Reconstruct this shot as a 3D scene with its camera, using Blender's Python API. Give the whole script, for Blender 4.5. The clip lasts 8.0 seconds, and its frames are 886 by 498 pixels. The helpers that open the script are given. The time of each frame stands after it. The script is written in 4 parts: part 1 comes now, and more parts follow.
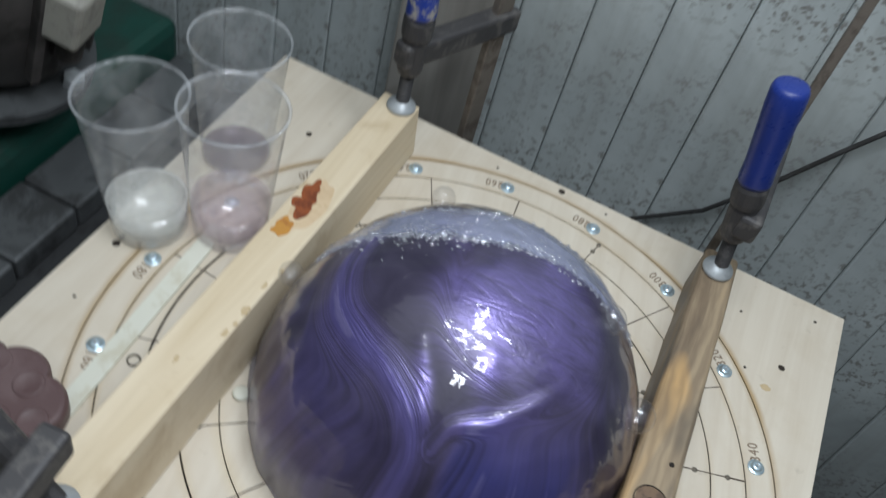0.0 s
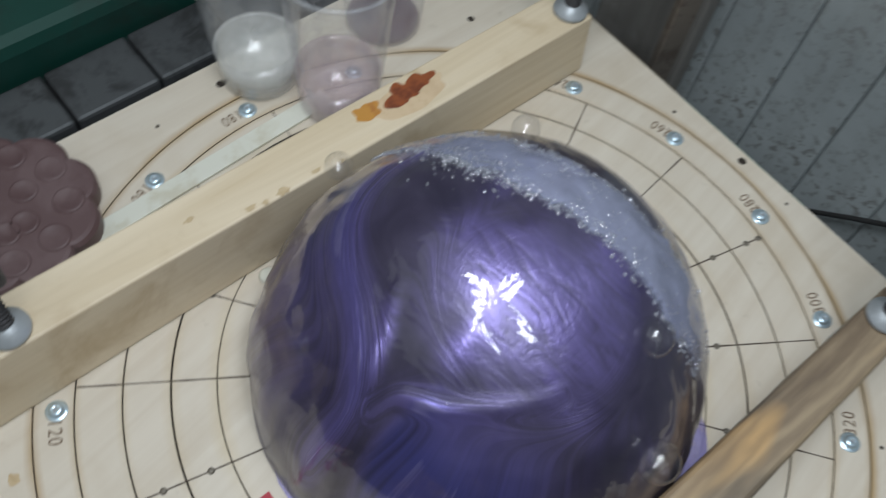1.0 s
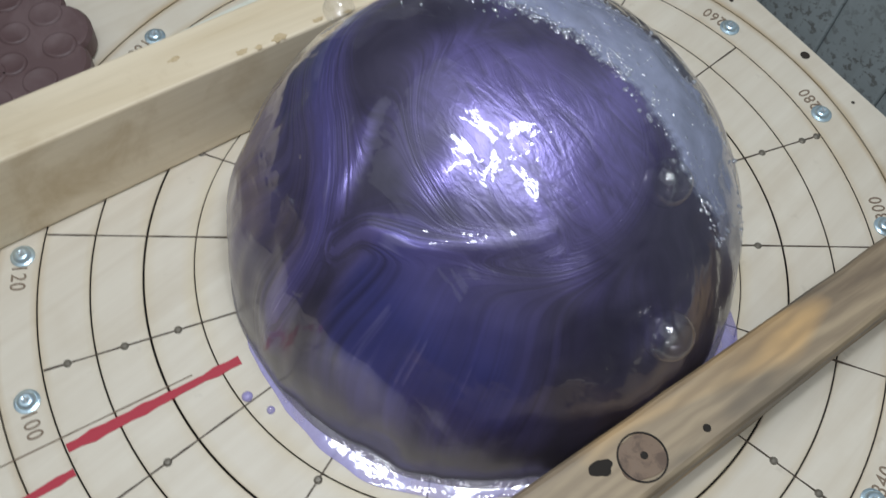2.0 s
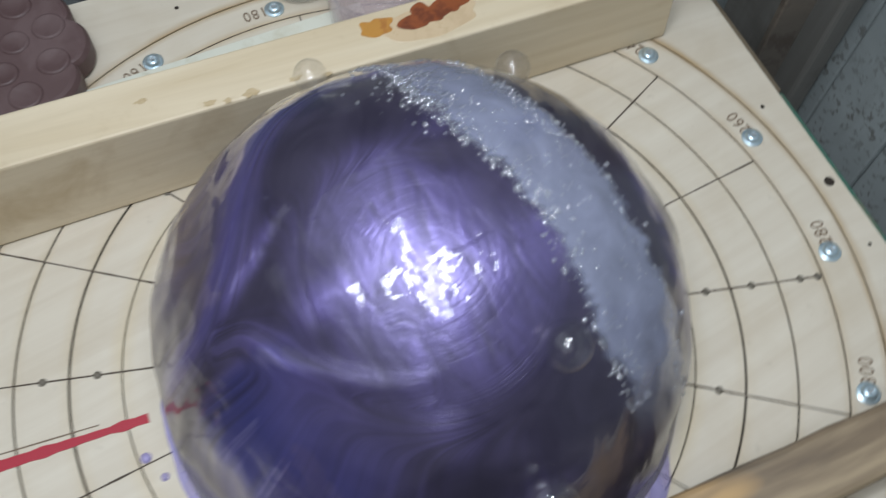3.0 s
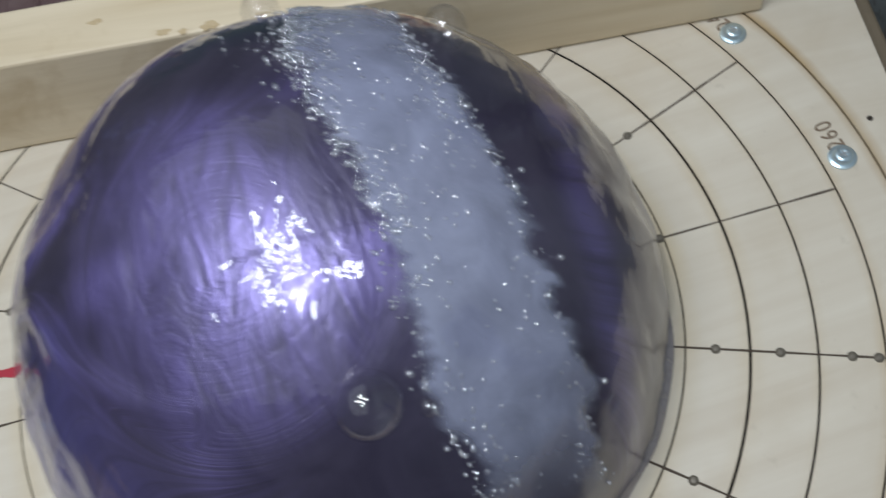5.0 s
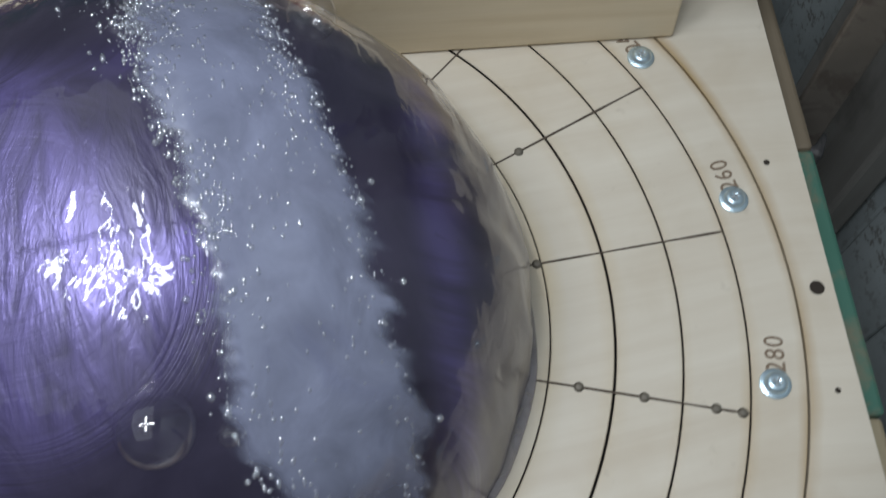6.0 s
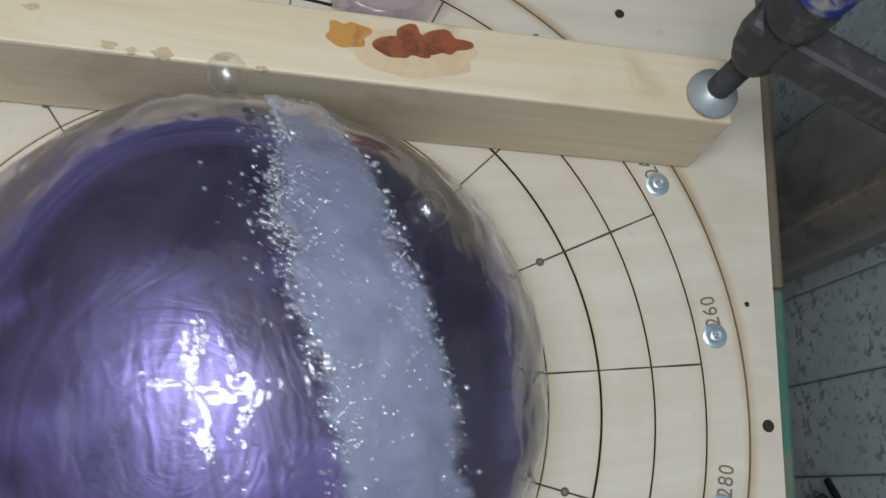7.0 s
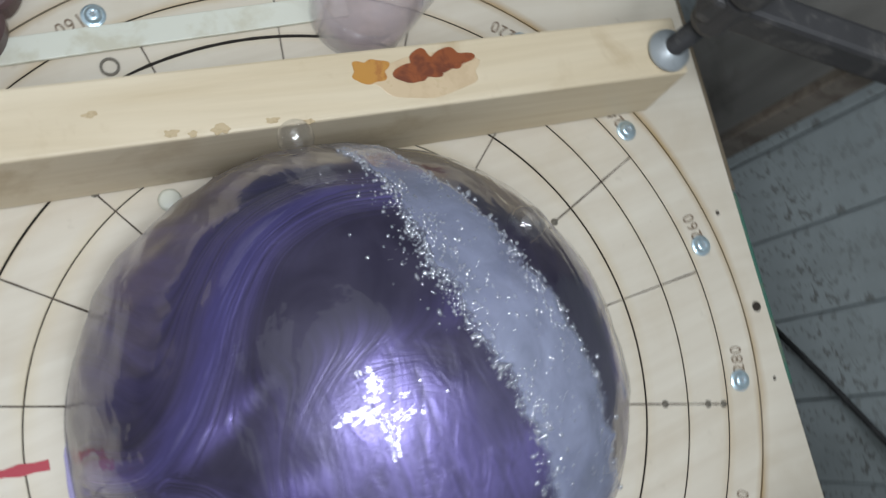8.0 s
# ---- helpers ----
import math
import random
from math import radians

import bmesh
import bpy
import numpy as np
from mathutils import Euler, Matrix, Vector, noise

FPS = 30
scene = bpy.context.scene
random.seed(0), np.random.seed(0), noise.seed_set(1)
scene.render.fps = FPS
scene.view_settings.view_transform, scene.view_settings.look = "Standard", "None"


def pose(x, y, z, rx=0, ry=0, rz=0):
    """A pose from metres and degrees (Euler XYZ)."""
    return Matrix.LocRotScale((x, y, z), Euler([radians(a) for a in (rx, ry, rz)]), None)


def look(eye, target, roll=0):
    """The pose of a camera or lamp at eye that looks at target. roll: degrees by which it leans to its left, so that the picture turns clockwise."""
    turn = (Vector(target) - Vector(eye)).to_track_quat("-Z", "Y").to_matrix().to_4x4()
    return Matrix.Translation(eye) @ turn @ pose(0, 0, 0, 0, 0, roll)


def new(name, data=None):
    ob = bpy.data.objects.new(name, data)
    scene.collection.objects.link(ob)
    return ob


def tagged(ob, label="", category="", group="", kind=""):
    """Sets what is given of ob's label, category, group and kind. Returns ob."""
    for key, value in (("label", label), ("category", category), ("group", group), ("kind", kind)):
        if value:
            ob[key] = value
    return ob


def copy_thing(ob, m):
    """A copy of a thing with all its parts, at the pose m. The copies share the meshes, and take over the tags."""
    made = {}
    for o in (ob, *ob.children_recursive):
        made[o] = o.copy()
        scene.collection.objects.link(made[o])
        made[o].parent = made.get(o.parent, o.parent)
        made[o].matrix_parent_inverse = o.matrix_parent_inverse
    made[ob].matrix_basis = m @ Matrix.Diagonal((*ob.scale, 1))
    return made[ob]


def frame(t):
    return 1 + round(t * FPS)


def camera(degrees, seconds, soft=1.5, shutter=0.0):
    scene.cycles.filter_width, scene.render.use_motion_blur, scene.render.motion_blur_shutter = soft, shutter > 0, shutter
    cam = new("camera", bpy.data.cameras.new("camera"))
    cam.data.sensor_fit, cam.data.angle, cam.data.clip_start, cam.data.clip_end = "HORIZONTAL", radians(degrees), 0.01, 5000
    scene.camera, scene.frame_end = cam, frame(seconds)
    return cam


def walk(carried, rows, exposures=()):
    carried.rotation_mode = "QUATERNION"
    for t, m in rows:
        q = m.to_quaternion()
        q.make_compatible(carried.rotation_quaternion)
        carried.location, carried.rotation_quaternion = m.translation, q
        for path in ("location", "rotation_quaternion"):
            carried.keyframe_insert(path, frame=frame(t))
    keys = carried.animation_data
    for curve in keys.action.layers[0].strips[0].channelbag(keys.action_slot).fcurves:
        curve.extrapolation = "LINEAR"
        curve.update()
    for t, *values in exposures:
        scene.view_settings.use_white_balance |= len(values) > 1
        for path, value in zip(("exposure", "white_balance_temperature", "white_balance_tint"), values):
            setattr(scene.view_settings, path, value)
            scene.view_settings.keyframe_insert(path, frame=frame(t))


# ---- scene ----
cam = camera(52.0, 8.0, soft=1.45, shutter=0.5)
PATH = [
    (0, (-0.013, -0.323, 0.507), (-0.069, 1.016, -0.978), 17.1),
    (0.5, (0.033, -0.26, 0.501), (-0.151, 0.839, -1.16), 19.7),
    (1, (0.086, -0.193, 0.472), (-0.438, 0.682, -1.248), 11.0),
    (1.2, (0.095, -0.193, 0.449), (-0.48, 0.652, -1.27), 9.3),
    (2.3, (0.15, -0.179, 0.394), (-0.519, 0.534, -1.35), 5.9),
    (2.5, (0.149, -0.164, 0.396), (-0.54, 0.509, -1.357), 5.7),
    (3, (0.145, -0.09, 0.409), (-0.614, 0.46, -1.358), 3.9),
    (3.5, (0.135, -0.036, 0.402), (-0.651, 0.445, -1.373), 7.1),
    (4, (0.124, -0.006, 0.377), (-0.659, 0.263, -1.444), 1.6),
    (4.5, (0.147, 0.032, 0.354), (-0.768, 0.068, -1.424), -14.9),
    (5, (0.15, 0.042, 0.344), (-0.735, 0.086, -1.449), -16.3),
    (5.2, (0.17, 0.062, 0.318), (-0.789, 0.175, -1.433), -13.2),
    (6.3, (0.109, 0.071, 0.335), (-0.62, 0.288, -1.515), 5.9),
    (6.5, (0.084, 0.066, 0.358), (-0.544, 0.274, -1.529), 9.5),
    (7, (0.043, 0.019, 0.39), (-0.426, 0.408, -1.514), 33.1),
    (7.5, (0.013, -0.03, 0.419), (-0.32, 0.484, -1.485), 47.1),
    (8, (-0.013, -0.083, 0.43), (-0.179, 0.618, -1.436), 54.2),
]
walk(cam, [(t, look(eye, target, roll)) for t, eye, target, roll in PATH], exposures=[(0.0, 0.02), (0.5, -0.06), (1.0, -0.24), (2.5, -0.05), (4.0, -0.18), (4.5, -0.17), (6.5, -0.28), (8.0, -0.06)])


# ---------------- light ----------------
world = bpy.data.worlds.new("world")
scene.world = world
world.use_nodes = True
world.node_tree.nodes["Background"].inputs[0].default_value = (0.75, 0.85, 1.0, 1)
world.node_tree.nodes["Background"].inputs[1].default_value = 0.05

LAMP = Vector((0.075, -0.08, 0.80))     # folding LED lamp that hangs over the bench
BLADE_POWER = 1.25
for k in range(4):
    a = radians(-5 + 90 * k)
    blade = bpy.data.lights.new("blade_light", "AREA")
    blade.shape, blade.size, blade.size_y = "RECTANGLE", 0.20, 0.042
    blade.energy, blade.color = BLADE_POWER, (0.91, 0.985, 1.07)
    ob = new("blade_light", blade)
    ob.matrix_world = Matrix.Translation(LAMP + Vector((0.14 * math.cos(a), 0.14 * math.sin(a), -0.012))) @ pose(0, 0, 0, 0, 0, math.degrees(a))
# Unseen fill nearly as wide as the ceiling, added to brighten wall and board.
room_light = bpy.data.lights.new("ceiling_light", "AREA")
room_light.shape, room_light.size, room_light.size_y, room_light.energy, room_light.color = "RECTANGLE", 4.6, 3.4, 36.0, (0.90, 0.98, 1.04)
ob = new("ceiling_light", room_light)
ob.matrix_world = pose(-0.2, -0.8, 2.36, 0, 0, 0)


# ---------------- materials ----------------
def shader(name, color=(0.5, 0.5, 0.5), rough=0.5, metal=0.0, **sockets):
    m = bpy.data.materials.new(name)
    m.use_nodes = True
    b = m.node_tree.nodes["Principled BSDF"]
    b.inputs["Base Color"].default_value = (*color, 1)
    b.inputs["Roughness"].default_value = rough
    b.inputs["Metallic"].default_value = metal
    for key, value in sockets.items():
        b.inputs[key.replace("_", " ")].default_value = value
    return m


def node(m, kind, **inputs):
    n = m.node_tree.nodes.new(kind)
    for key, value in inputs.items():
        n.inputs[key.replace("_", " ")].default_value = value
    return n


def wire(m, a, b):
    m.node_tree.links.new(a, b)


def coords(m, scale=(1, 1, 1), rot=(0, 0, 0), which="Object"):
    c = m.node_tree.nodes.new("ShaderNodeTexCoord")
    p = m.node_tree.nodes.new("ShaderNodeMapping")
    p.inputs["Scale"].default_value = scale
    p.inputs["Rotation"].default_value = rot
    wire(m, c.outputs[which], p.inputs[0])
    return p.outputs[0]


def noisy(m, vec, scale, detail=4.0, rough=0.55, distort=0.0):
    n = node(m, "ShaderNodeTexNoise", Scale=scale, Detail=detail, Roughness=rough, Distortion=distort)
    wire(m, vec, n.inputs["Vector"])
    return n.outputs["Fac"]


def ramp(m, fac, stops):
    r = m.node_tree.nodes.new("ShaderNodeValToRGB")
    e = r.color_ramp.elements
    while len(e) < len(stops):
        e.new(0.5)
    for el, (pos, col) in zip(e, stops):
        el.position, el.color = pos, (*col, 1) if len(col) == 3 else col
    wire(m, fac, r.inputs[0])
    return r.outputs[0]


def mix(m, fac, a, b, how="MIX"):
    n = m.node_tree.nodes.new("ShaderNodeMix")
    n.data_type, n.blend_type = "RGBA", how
    for value, sock in ((fac, n.inputs[0]), (a, n.inputs[6]), (b, n.inputs[7])):
        if hasattr(value, "links"):
            wire(m, value, sock)
        else:
            sock.default_value = value if isinstance(value, float) else (*value, 1)
    return n.outputs[2]


def calc(m, op, a, b=0.0, c=0.0):
    n = m.node_tree.nodes.new("ShaderNodeMath")
    n.operation = op
    for value, sock in zip((a, b, c), n.inputs):
        if hasattr(value, "links"):
            wire(m, value, sock)
        else:
            sock.default_value = value
    return n.outputs[0]


def base(m, col):
    wire(m, col, m.node_tree.nodes["Principled BSDF"].inputs["Base Color"])


def rough_from(m, fac, lo, hi):
    wire(m, ramp(m, fac, [(0.3, (lo,) * 3), (0.7, (hi,) * 3)]), m.node_tree.nodes["Principled BSDF"].inputs["Roughness"])


def bump(m, fac, strength, dist, target="Normal"):
    n = node(m, "ShaderNodeBump", Strength=strength, Distance=dist)
    wire(m, fac, n.inputs["Height"])
    wire(m, n.outputs[0], m.node_tree.nodes["Principled BSDF"].inputs[target])
    return n


def wood(name, light, dark, along, scale=1.0, rough=0.6, stain=(0.35, 0.24, 0.14), stain_amount=0.5, which="Object"):
    """Wood with grain along an axis (0, 1 or 2), and blotches."""
    m = shader(name, light, rough)
    sc = [55.0 * scale] * 3
    sc[along] = 3.5 * scale
    v = coords(m, sc, which=which)
    grain = noisy(m, v, 1.0, 6, 0.6, 0.6)
    fine = noisy(m, coords(m, [s * 6 for s in sc], which=which), 1.0, 3, 0.6)
    blot = noisy(m, coords(m, which=which), 22 * scale, 5, 0.6, 0.3)
    c = ramp(m, grain, [(0.3, dark), (0.62, light)])
    c = mix(m, calc(m, "MULTIPLY", fine, 0.25), c, tuple(0.7 * x for x in dark))
    s = ramp(m, blot, [(0.56, (0, 0, 0)), (0.74, (1, 1, 1))])
    c = mix(m, calc(m, "MULTIPLY", s, stain_amount), c, stain)
    base(m, c)
    rough_from(m, blot, rough - 0.08, rough + 0.1)
    bump(m, calc(m, "ADD", grain, calc(m, "MULTIPLY", fine, 0.5)), 0.25, 0.0006)
    return m


def burnt_plywood():
    """Pale plywood, scorched in yellow and brown along the circular cuts."""
    m = shader("pale_plywood", (0.64, 0.56, 0.44), 0.55)
    v = coords(m, (90, 6, 60), (0, 0, radians(-12)))
    grain = noisy(m, v, 1.0, 5, 0.6, 0.4)
    blot = noisy(m, coords(m), 16, 4, 0.6, 0.2)
    c = ramp(m, grain, [(0.3, (0.58, 0.51, 0.41)), (0.68, (0.65, 0.59, 0.49))])
    c = mix(m, ramp(m, blot, [(0.5, (0, 0, 0)), (0.8, (0.45,) * 3)]), c, (0.47, 0.38, 0.26))
    small = noisy(m, coords(m), 70, 3, 0.6)
    c = mix(m, ramp(m, small, [(0.66, (0, 0, 0)), (0.78, (0.35,) * 3)]), c, (0.33, 0.27, 0.2))
    tc = m.node_tree.nodes.new("ShaderNodeTexCoord")
    flat = m.node_tree.nodes.new("ShaderNodeVectorMath")
    flat.operation = "MULTIPLY"
    flat.inputs[1].default_value = (1, 1, 0)
    wire(m, tc.outputs["Object"], flat.inputs[0])
    ln = m.node_tree.nodes.new("ShaderNodeVectorMath")
    ln.operation = "LENGTH"
    wire(m, flat.outputs[0], ln.inputs[0])
    wob = calc(m, "MULTIPLY", calc(m, "SUBTRACT", noisy(m, coords(m), 28, 3), 0.5), 0.004)
    r = calc(m, "ADD", ln.outputs["Value"], wob)
    for ring, width, amount, tint in ((0.2325, 0.0045, 0.85, (0.36, 0.22, 0.07)), (0.2115, 0.004, 0.55, (0.45, 0.31, 0.14)),
                                      (0.187, 0.004, 0.4, (0.5, 0.38, 0.2)), (0.162, 0.006, 0.45, (0.5, 0.37, 0.18)), (0.138, 0.007, 0.5, (0.55, 0.42, 0.2))):
        d = calc(m, "DIVIDE", calc(m, "ABSOLUTE", calc(m, "SUBTRACT", r, ring)), width)
        f = ramp(m, d, [(0.0, (1, 1, 1)), (1.0, (0, 0, 0))])
        patch = ramp(m, noisy(m, coords(m), 11, 2), [(0.35, (0.25,) * 3), (0.65, (1, 1, 1))])
        c = mix(m, calc(m, "MULTIPLY", calc(m, "MULTIPLY", f, patch), amount), c, tint)
    base(m, c)
    rough_from(m, blot, 0.45, 0.62)
    bump(m, grain, 0.15, 0.0004)
    return m


PLY = burnt_plywood()
PINE = wood("planed_pine", (0.74, 0.63, 0.46), (0.61, 0.49, 0.32), 1, 1.0, 0.5, (0.49, 0.37, 0.22), 0.85)
CHAR = shader("charred_kerf", (0.015, 0.011, 0.008), 0.9)
INK = shader("burnt_engraving", (0.07, 0.05, 0.035), 0.8)


def painted_boards():
    m = shader("grimy_painted_board", (0.36, 0.42, 0.42), 0.6)
    big = noisy(m, coords(m), 5, 5, 0.6, 0.5)
    speck = noisy(m, coords(m), 190, 3, 0.55)
    drip = noisy(m, coords(m, (30, 30, 3)), 1.0, 4, 0.6)
    c = ramp(m, big, [(0.3, (0.25, 0.28, 0.285)), (0.7, (0.46, 0.51, 0.515))])
    c = mix(m, ramp(m, drip, [(0.5, (0, 0, 0)), (0.75, (0.6,) * 3)]), c, (0.24, 0.25, 0.24))
    gate = ramp(m, noisy(m, coords(m), 9, 2), [(0.42, (0, 0, 0)), (0.6, (1, 1, 1))])
    c = mix(m, calc(m, "MULTIPLY", gate, ramp(m, speck, [(0.53, (0, 0, 0)), (0.62, (0.8,) * 3)])), c, (0.16, 0.155, 0.14))
    base(m, c)
    rough_from(m, big, 0.45, 0.7)
    bump(m, calc(m, "ADD", speck, drip), 0.3, 0.001)
    return m


WALL = painted_boards()


def worn(name, color, rust, rough, metal, scale=40, amount=0.6, lift=0.3):
    m = shader(name, color, rough, metal)
    n = noisy(m, coords(m), scale, 6, 0.65, 0.4)
    c = mix(m, calc(m, "MULTIPLY", ramp(m, n, [(0.5, (0, 0, 0)), (0.62, (1, 1, 1))]), amount), color, rust)
    base(m, c)
    rough_from(m, n, max(0.05, rough - 0.1), min(1, rough + 0.2))
    bump(m, n, lift, 0.0005)
    return m


STEEL = worn("dark_clamp_steel", (0.065, 0.063, 0.065), (0.17, 0.16, 0.15), 0.55, 0.4, 70)
BARE = worn("bare_steel", (0.42, 0.45, 0.465), (0.28, 0.29, 0.29), 0.4, 0.35, 120, 0.4)
ZINC = shader("zinc_plated_steel", (0.58, 0.72, 0.80), 0.28, 0.8)
RAIL = worn("rusty_clamp_rail", (0.2, 0.175, 0.15), (0.09, 0.07, 0.055), 0.6, 0.5, 60)
BLUE = worn("chipped_blue_lacquer", (0.013, 0.032, 0.2), (0.3, 0.3, 0.27), 0.3, 0.0, 160, 0.0)
BLUE_CHIP = worn("worn_blue_lacquer", (0.02, 0.05, 0.3), (0.45, 0.42, 0.33), 0.35, 0.0, 130, 0.9)
GREEN = worn("dark_green_machine_paint", (0.008, 0.06, 0.045), (0.02, 0.03, 0.025), 0.45, 0.1, 14, 0.5)
GREYCAST = worn("grey_cast_iron", (0.105, 0.112, 0.116), (0.03, 0.03, 0.03), 0.5, 0.4, 25, 0.7)
CHARGREY = worn("dark_cast_iron", (0.04, 0.042, 0.044), (0.02, 0.02, 0.02), 0.6, 0.3, 25, 0.7)
DUSTY = worn("dusty_grey_metal", (0.085, 0.078, 0.075), (0.03, 0.027, 0.026), 0.6, 0.3, 20, 0.8)
BENCHWOOD = wood("dirty_brown_bench_wood", (0.15, 0.105, 0.07), (0.06, 0.04, 0.028), 0, 0.8, 0.75, (0.2, 0.19, 0.17), 0.5)
POSTWOOD = wood("grey_brown_post_wood", (0.31, 0.30, 0.275), (0.2, 0.19, 0.175), 2, 0.6, 0.75, (0.07, 0.06, 0.05), 0.6)
EDGEWOOD = wood("brown_edge_wood", (0.22, 0.175, 0.12), (0.11, 0.085, 0.055), 0, 0.8, 0.7, (0.06, 0.05, 0.04), 0.6)
EDGEPALE = wood("pale_edge_wood", (0.42, 0.36, 0.24), (0.26, 0.21, 0.13), 0, 0.8, 0.7, (0.12, 0.2, 0.14), 0.6)
GREENEDGE = worn("worn_green_paint", (0.05, 0.145, 0.105), (0.17, 0.15, 0.10), 0.5, 0.0, 40, 0.8)
STRIP = worn("pale_varnished_strip", (0.66, 0.66, 0.57), (0.48, 0.43, 0.30), 0.35, 0.0, 30, 0.5, 0.1)
RED = shader("red_marker", (0.40, 0.02, 0.04), 0.55)
CONCRETE = worn("dark_concrete", (0.1, 0.1, 0.1), (0.05, 0.05, 0.05), 0.85, 0.0, 6, 0.7)
PLASTER = worn("grey_plaster", (0.38, 0.38, 0.36), (0.25, 0.25, 0.24), 0.85, 0.0, 4, 0.5)
BOXGREY = worn("pale_grey_plastic", (0.34, 0.33, 0.29), (0.2, 0.19, 0.17), 0.5, 0.0, 60, 0.6)
RUBBER = worn("black_rubber", (0.02, 0.02, 0.02), (0.05, 0.05, 0.05), 0.7, 0.0, 60)


def pearl_resin():
    """Mica pigment swirled in resin, under a clear wet coat."""
    m = shader("purple_pearl_resin", (0.1, 0.08, 0.25), 0.35, 0.45)
    b = m.node_tree.nodes["Principled BSDF"]
    b.inputs["Coat Weight"].default_value = 1.0
    b.inputs["Coat Roughness"].default_value = 0.03
    b.inputs["Coat IOR"].default_value = 1.43

    def held(name):
        a = m.node_tree.nodes.new("ShaderNodeAttribute")
        a.attribute_name = name
        return a.outputs["Fac"]

    much, bluish, silky = held("mica"), held("blue"), held("silk")
    streak = noisy(m, coords(m, (55, 1.1, 1), which="UV"), 1.0, 4, 0.5, 0.7)
    fine = noisy(m, coords(m, (95, 4, 1), which="UV"), 1.0, 3, 0.6, 0.4)
    cloud = noisy(m, coords(m), 30, 4, 0.55, 1.0)
    brush = noisy(m, coords(m, (34, 90, 40), (0, 0, 0.7)), 1.0, 5, 0.6, 1.6)
    lines = ramp(m, calc(m, "ADD", calc(m, "MULTIPLY", streak, 0.7), calc(m, "MULTIPLY", fine, 0.3)), [(0.40, (0.0,) * 3), (0.60, (1.0,) * 3)])
    soft = ramp(m, brush, [(0.3, (0.1,) * 3), (0.7, (1.0,) * 3)])
    drape = ramp(m, noisy(m, coords(m, (62, 0.3, 1), which="UV"), 1.0, 3, 0.5, 0.8), [(0.34, (0.0,) * 3), (0.66, (1.0,) * 3)])
    lines = mix(m, bluish, lines, drape)
    pattern = mix(m, calc(m, "MULTIPLY", silky, 0.9), lines, soft)
    amount = calc(m, "MULTIPLY", much, calc(m, "ADD", 0.2, calc(m, "MULTIPLY", pattern, 1.0)))
    still = ramp(m, cloud, [(0.35, (0.032, 0.027, 0.052)), (0.65, (0.056, 0.048, 0.084))])
    violet = mix(m, bluish, (0.27, 0.22, 0.58), (0.115, 0.12, 0.46))
    still = mix(m, calc(m, "MULTIPLY", bluish, calc(m, "SUBTRACT", 1.0, lines)), still, (0.020, 0.017, 0.045))
    c = mix(m, amount, still, violet)
    c = mix(m, ramp(m, amount, [(0.75, (0, 0, 0)), (1.1, (0.7,) * 3)]), c, (0.50, 0.45, 0.85))
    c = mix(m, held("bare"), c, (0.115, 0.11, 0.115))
    base(m, c)
    wire(m, calc(m, "ADD", 0.03, calc(m, "MULTIPLY", held("low"), 0.24)), b.inputs["Coat Roughness"])
    wire(m, calc(m, "SUBTRACT", 1.0, calc(m, "MULTIPLY", held("low"), 0.5)), b.inputs["Coat Weight"])
    wire(m, calc(m, "ADD", 0.2, calc(m, "MULTIPLY", amount, 0.6)), b.inputs["Metallic"])
    rough_from(m, cloud, 0.29, 0.38)
    relief = calc(m, "ADD", calc(m, "MULTIPLY", calc(m, "MULTIPLY", lines, calc(m, "SUBTRACT", 1.0, calc(m, "MULTIPLY", silky, 0.8))), calc(m, "MULTIPLY", much, 0.55)), calc(m, "MULTIPLY", calc(m, "MULTIPLY", brush, silky), 0.8))
    bump(m, relief, 0.55, 0.0016)
    pit = noisy(m, coords(m), 170, 2, 0.5, 0.6)
    rip = noisy(m, coords(m, (1, 1.9, 1), (0, 0, 0.6)), 14, 3, 0.42, 1.6)
    gate = ramp(m, noisy(m, coords(m), 17, 1), [(0.45, (0.0,) * 3), (0.62, (1, 1, 1))])
    crease = calc(m, "ABSOLUTE", calc(m, "SUBTRACT", noisy(m, coords(m, (1, 1.7, 1), (0, 0, -0.5)), 19, 2, 0.4, 0.8), 0.5))
    rip = calc(m, "ADD", rip, calc(m, "MULTIPLY", crease, 0.5))
    h = calc(m, "ADD", calc(m, "MULTIPLY", rip, 2.0), calc(m, "MULTIPLY", pit, calc(m, "MULTIPLY", gate, 0.2)))
    bump(m, h, 0.6, 0.0022, "Coat Normal")
    return m


RESIN = pearl_resin()


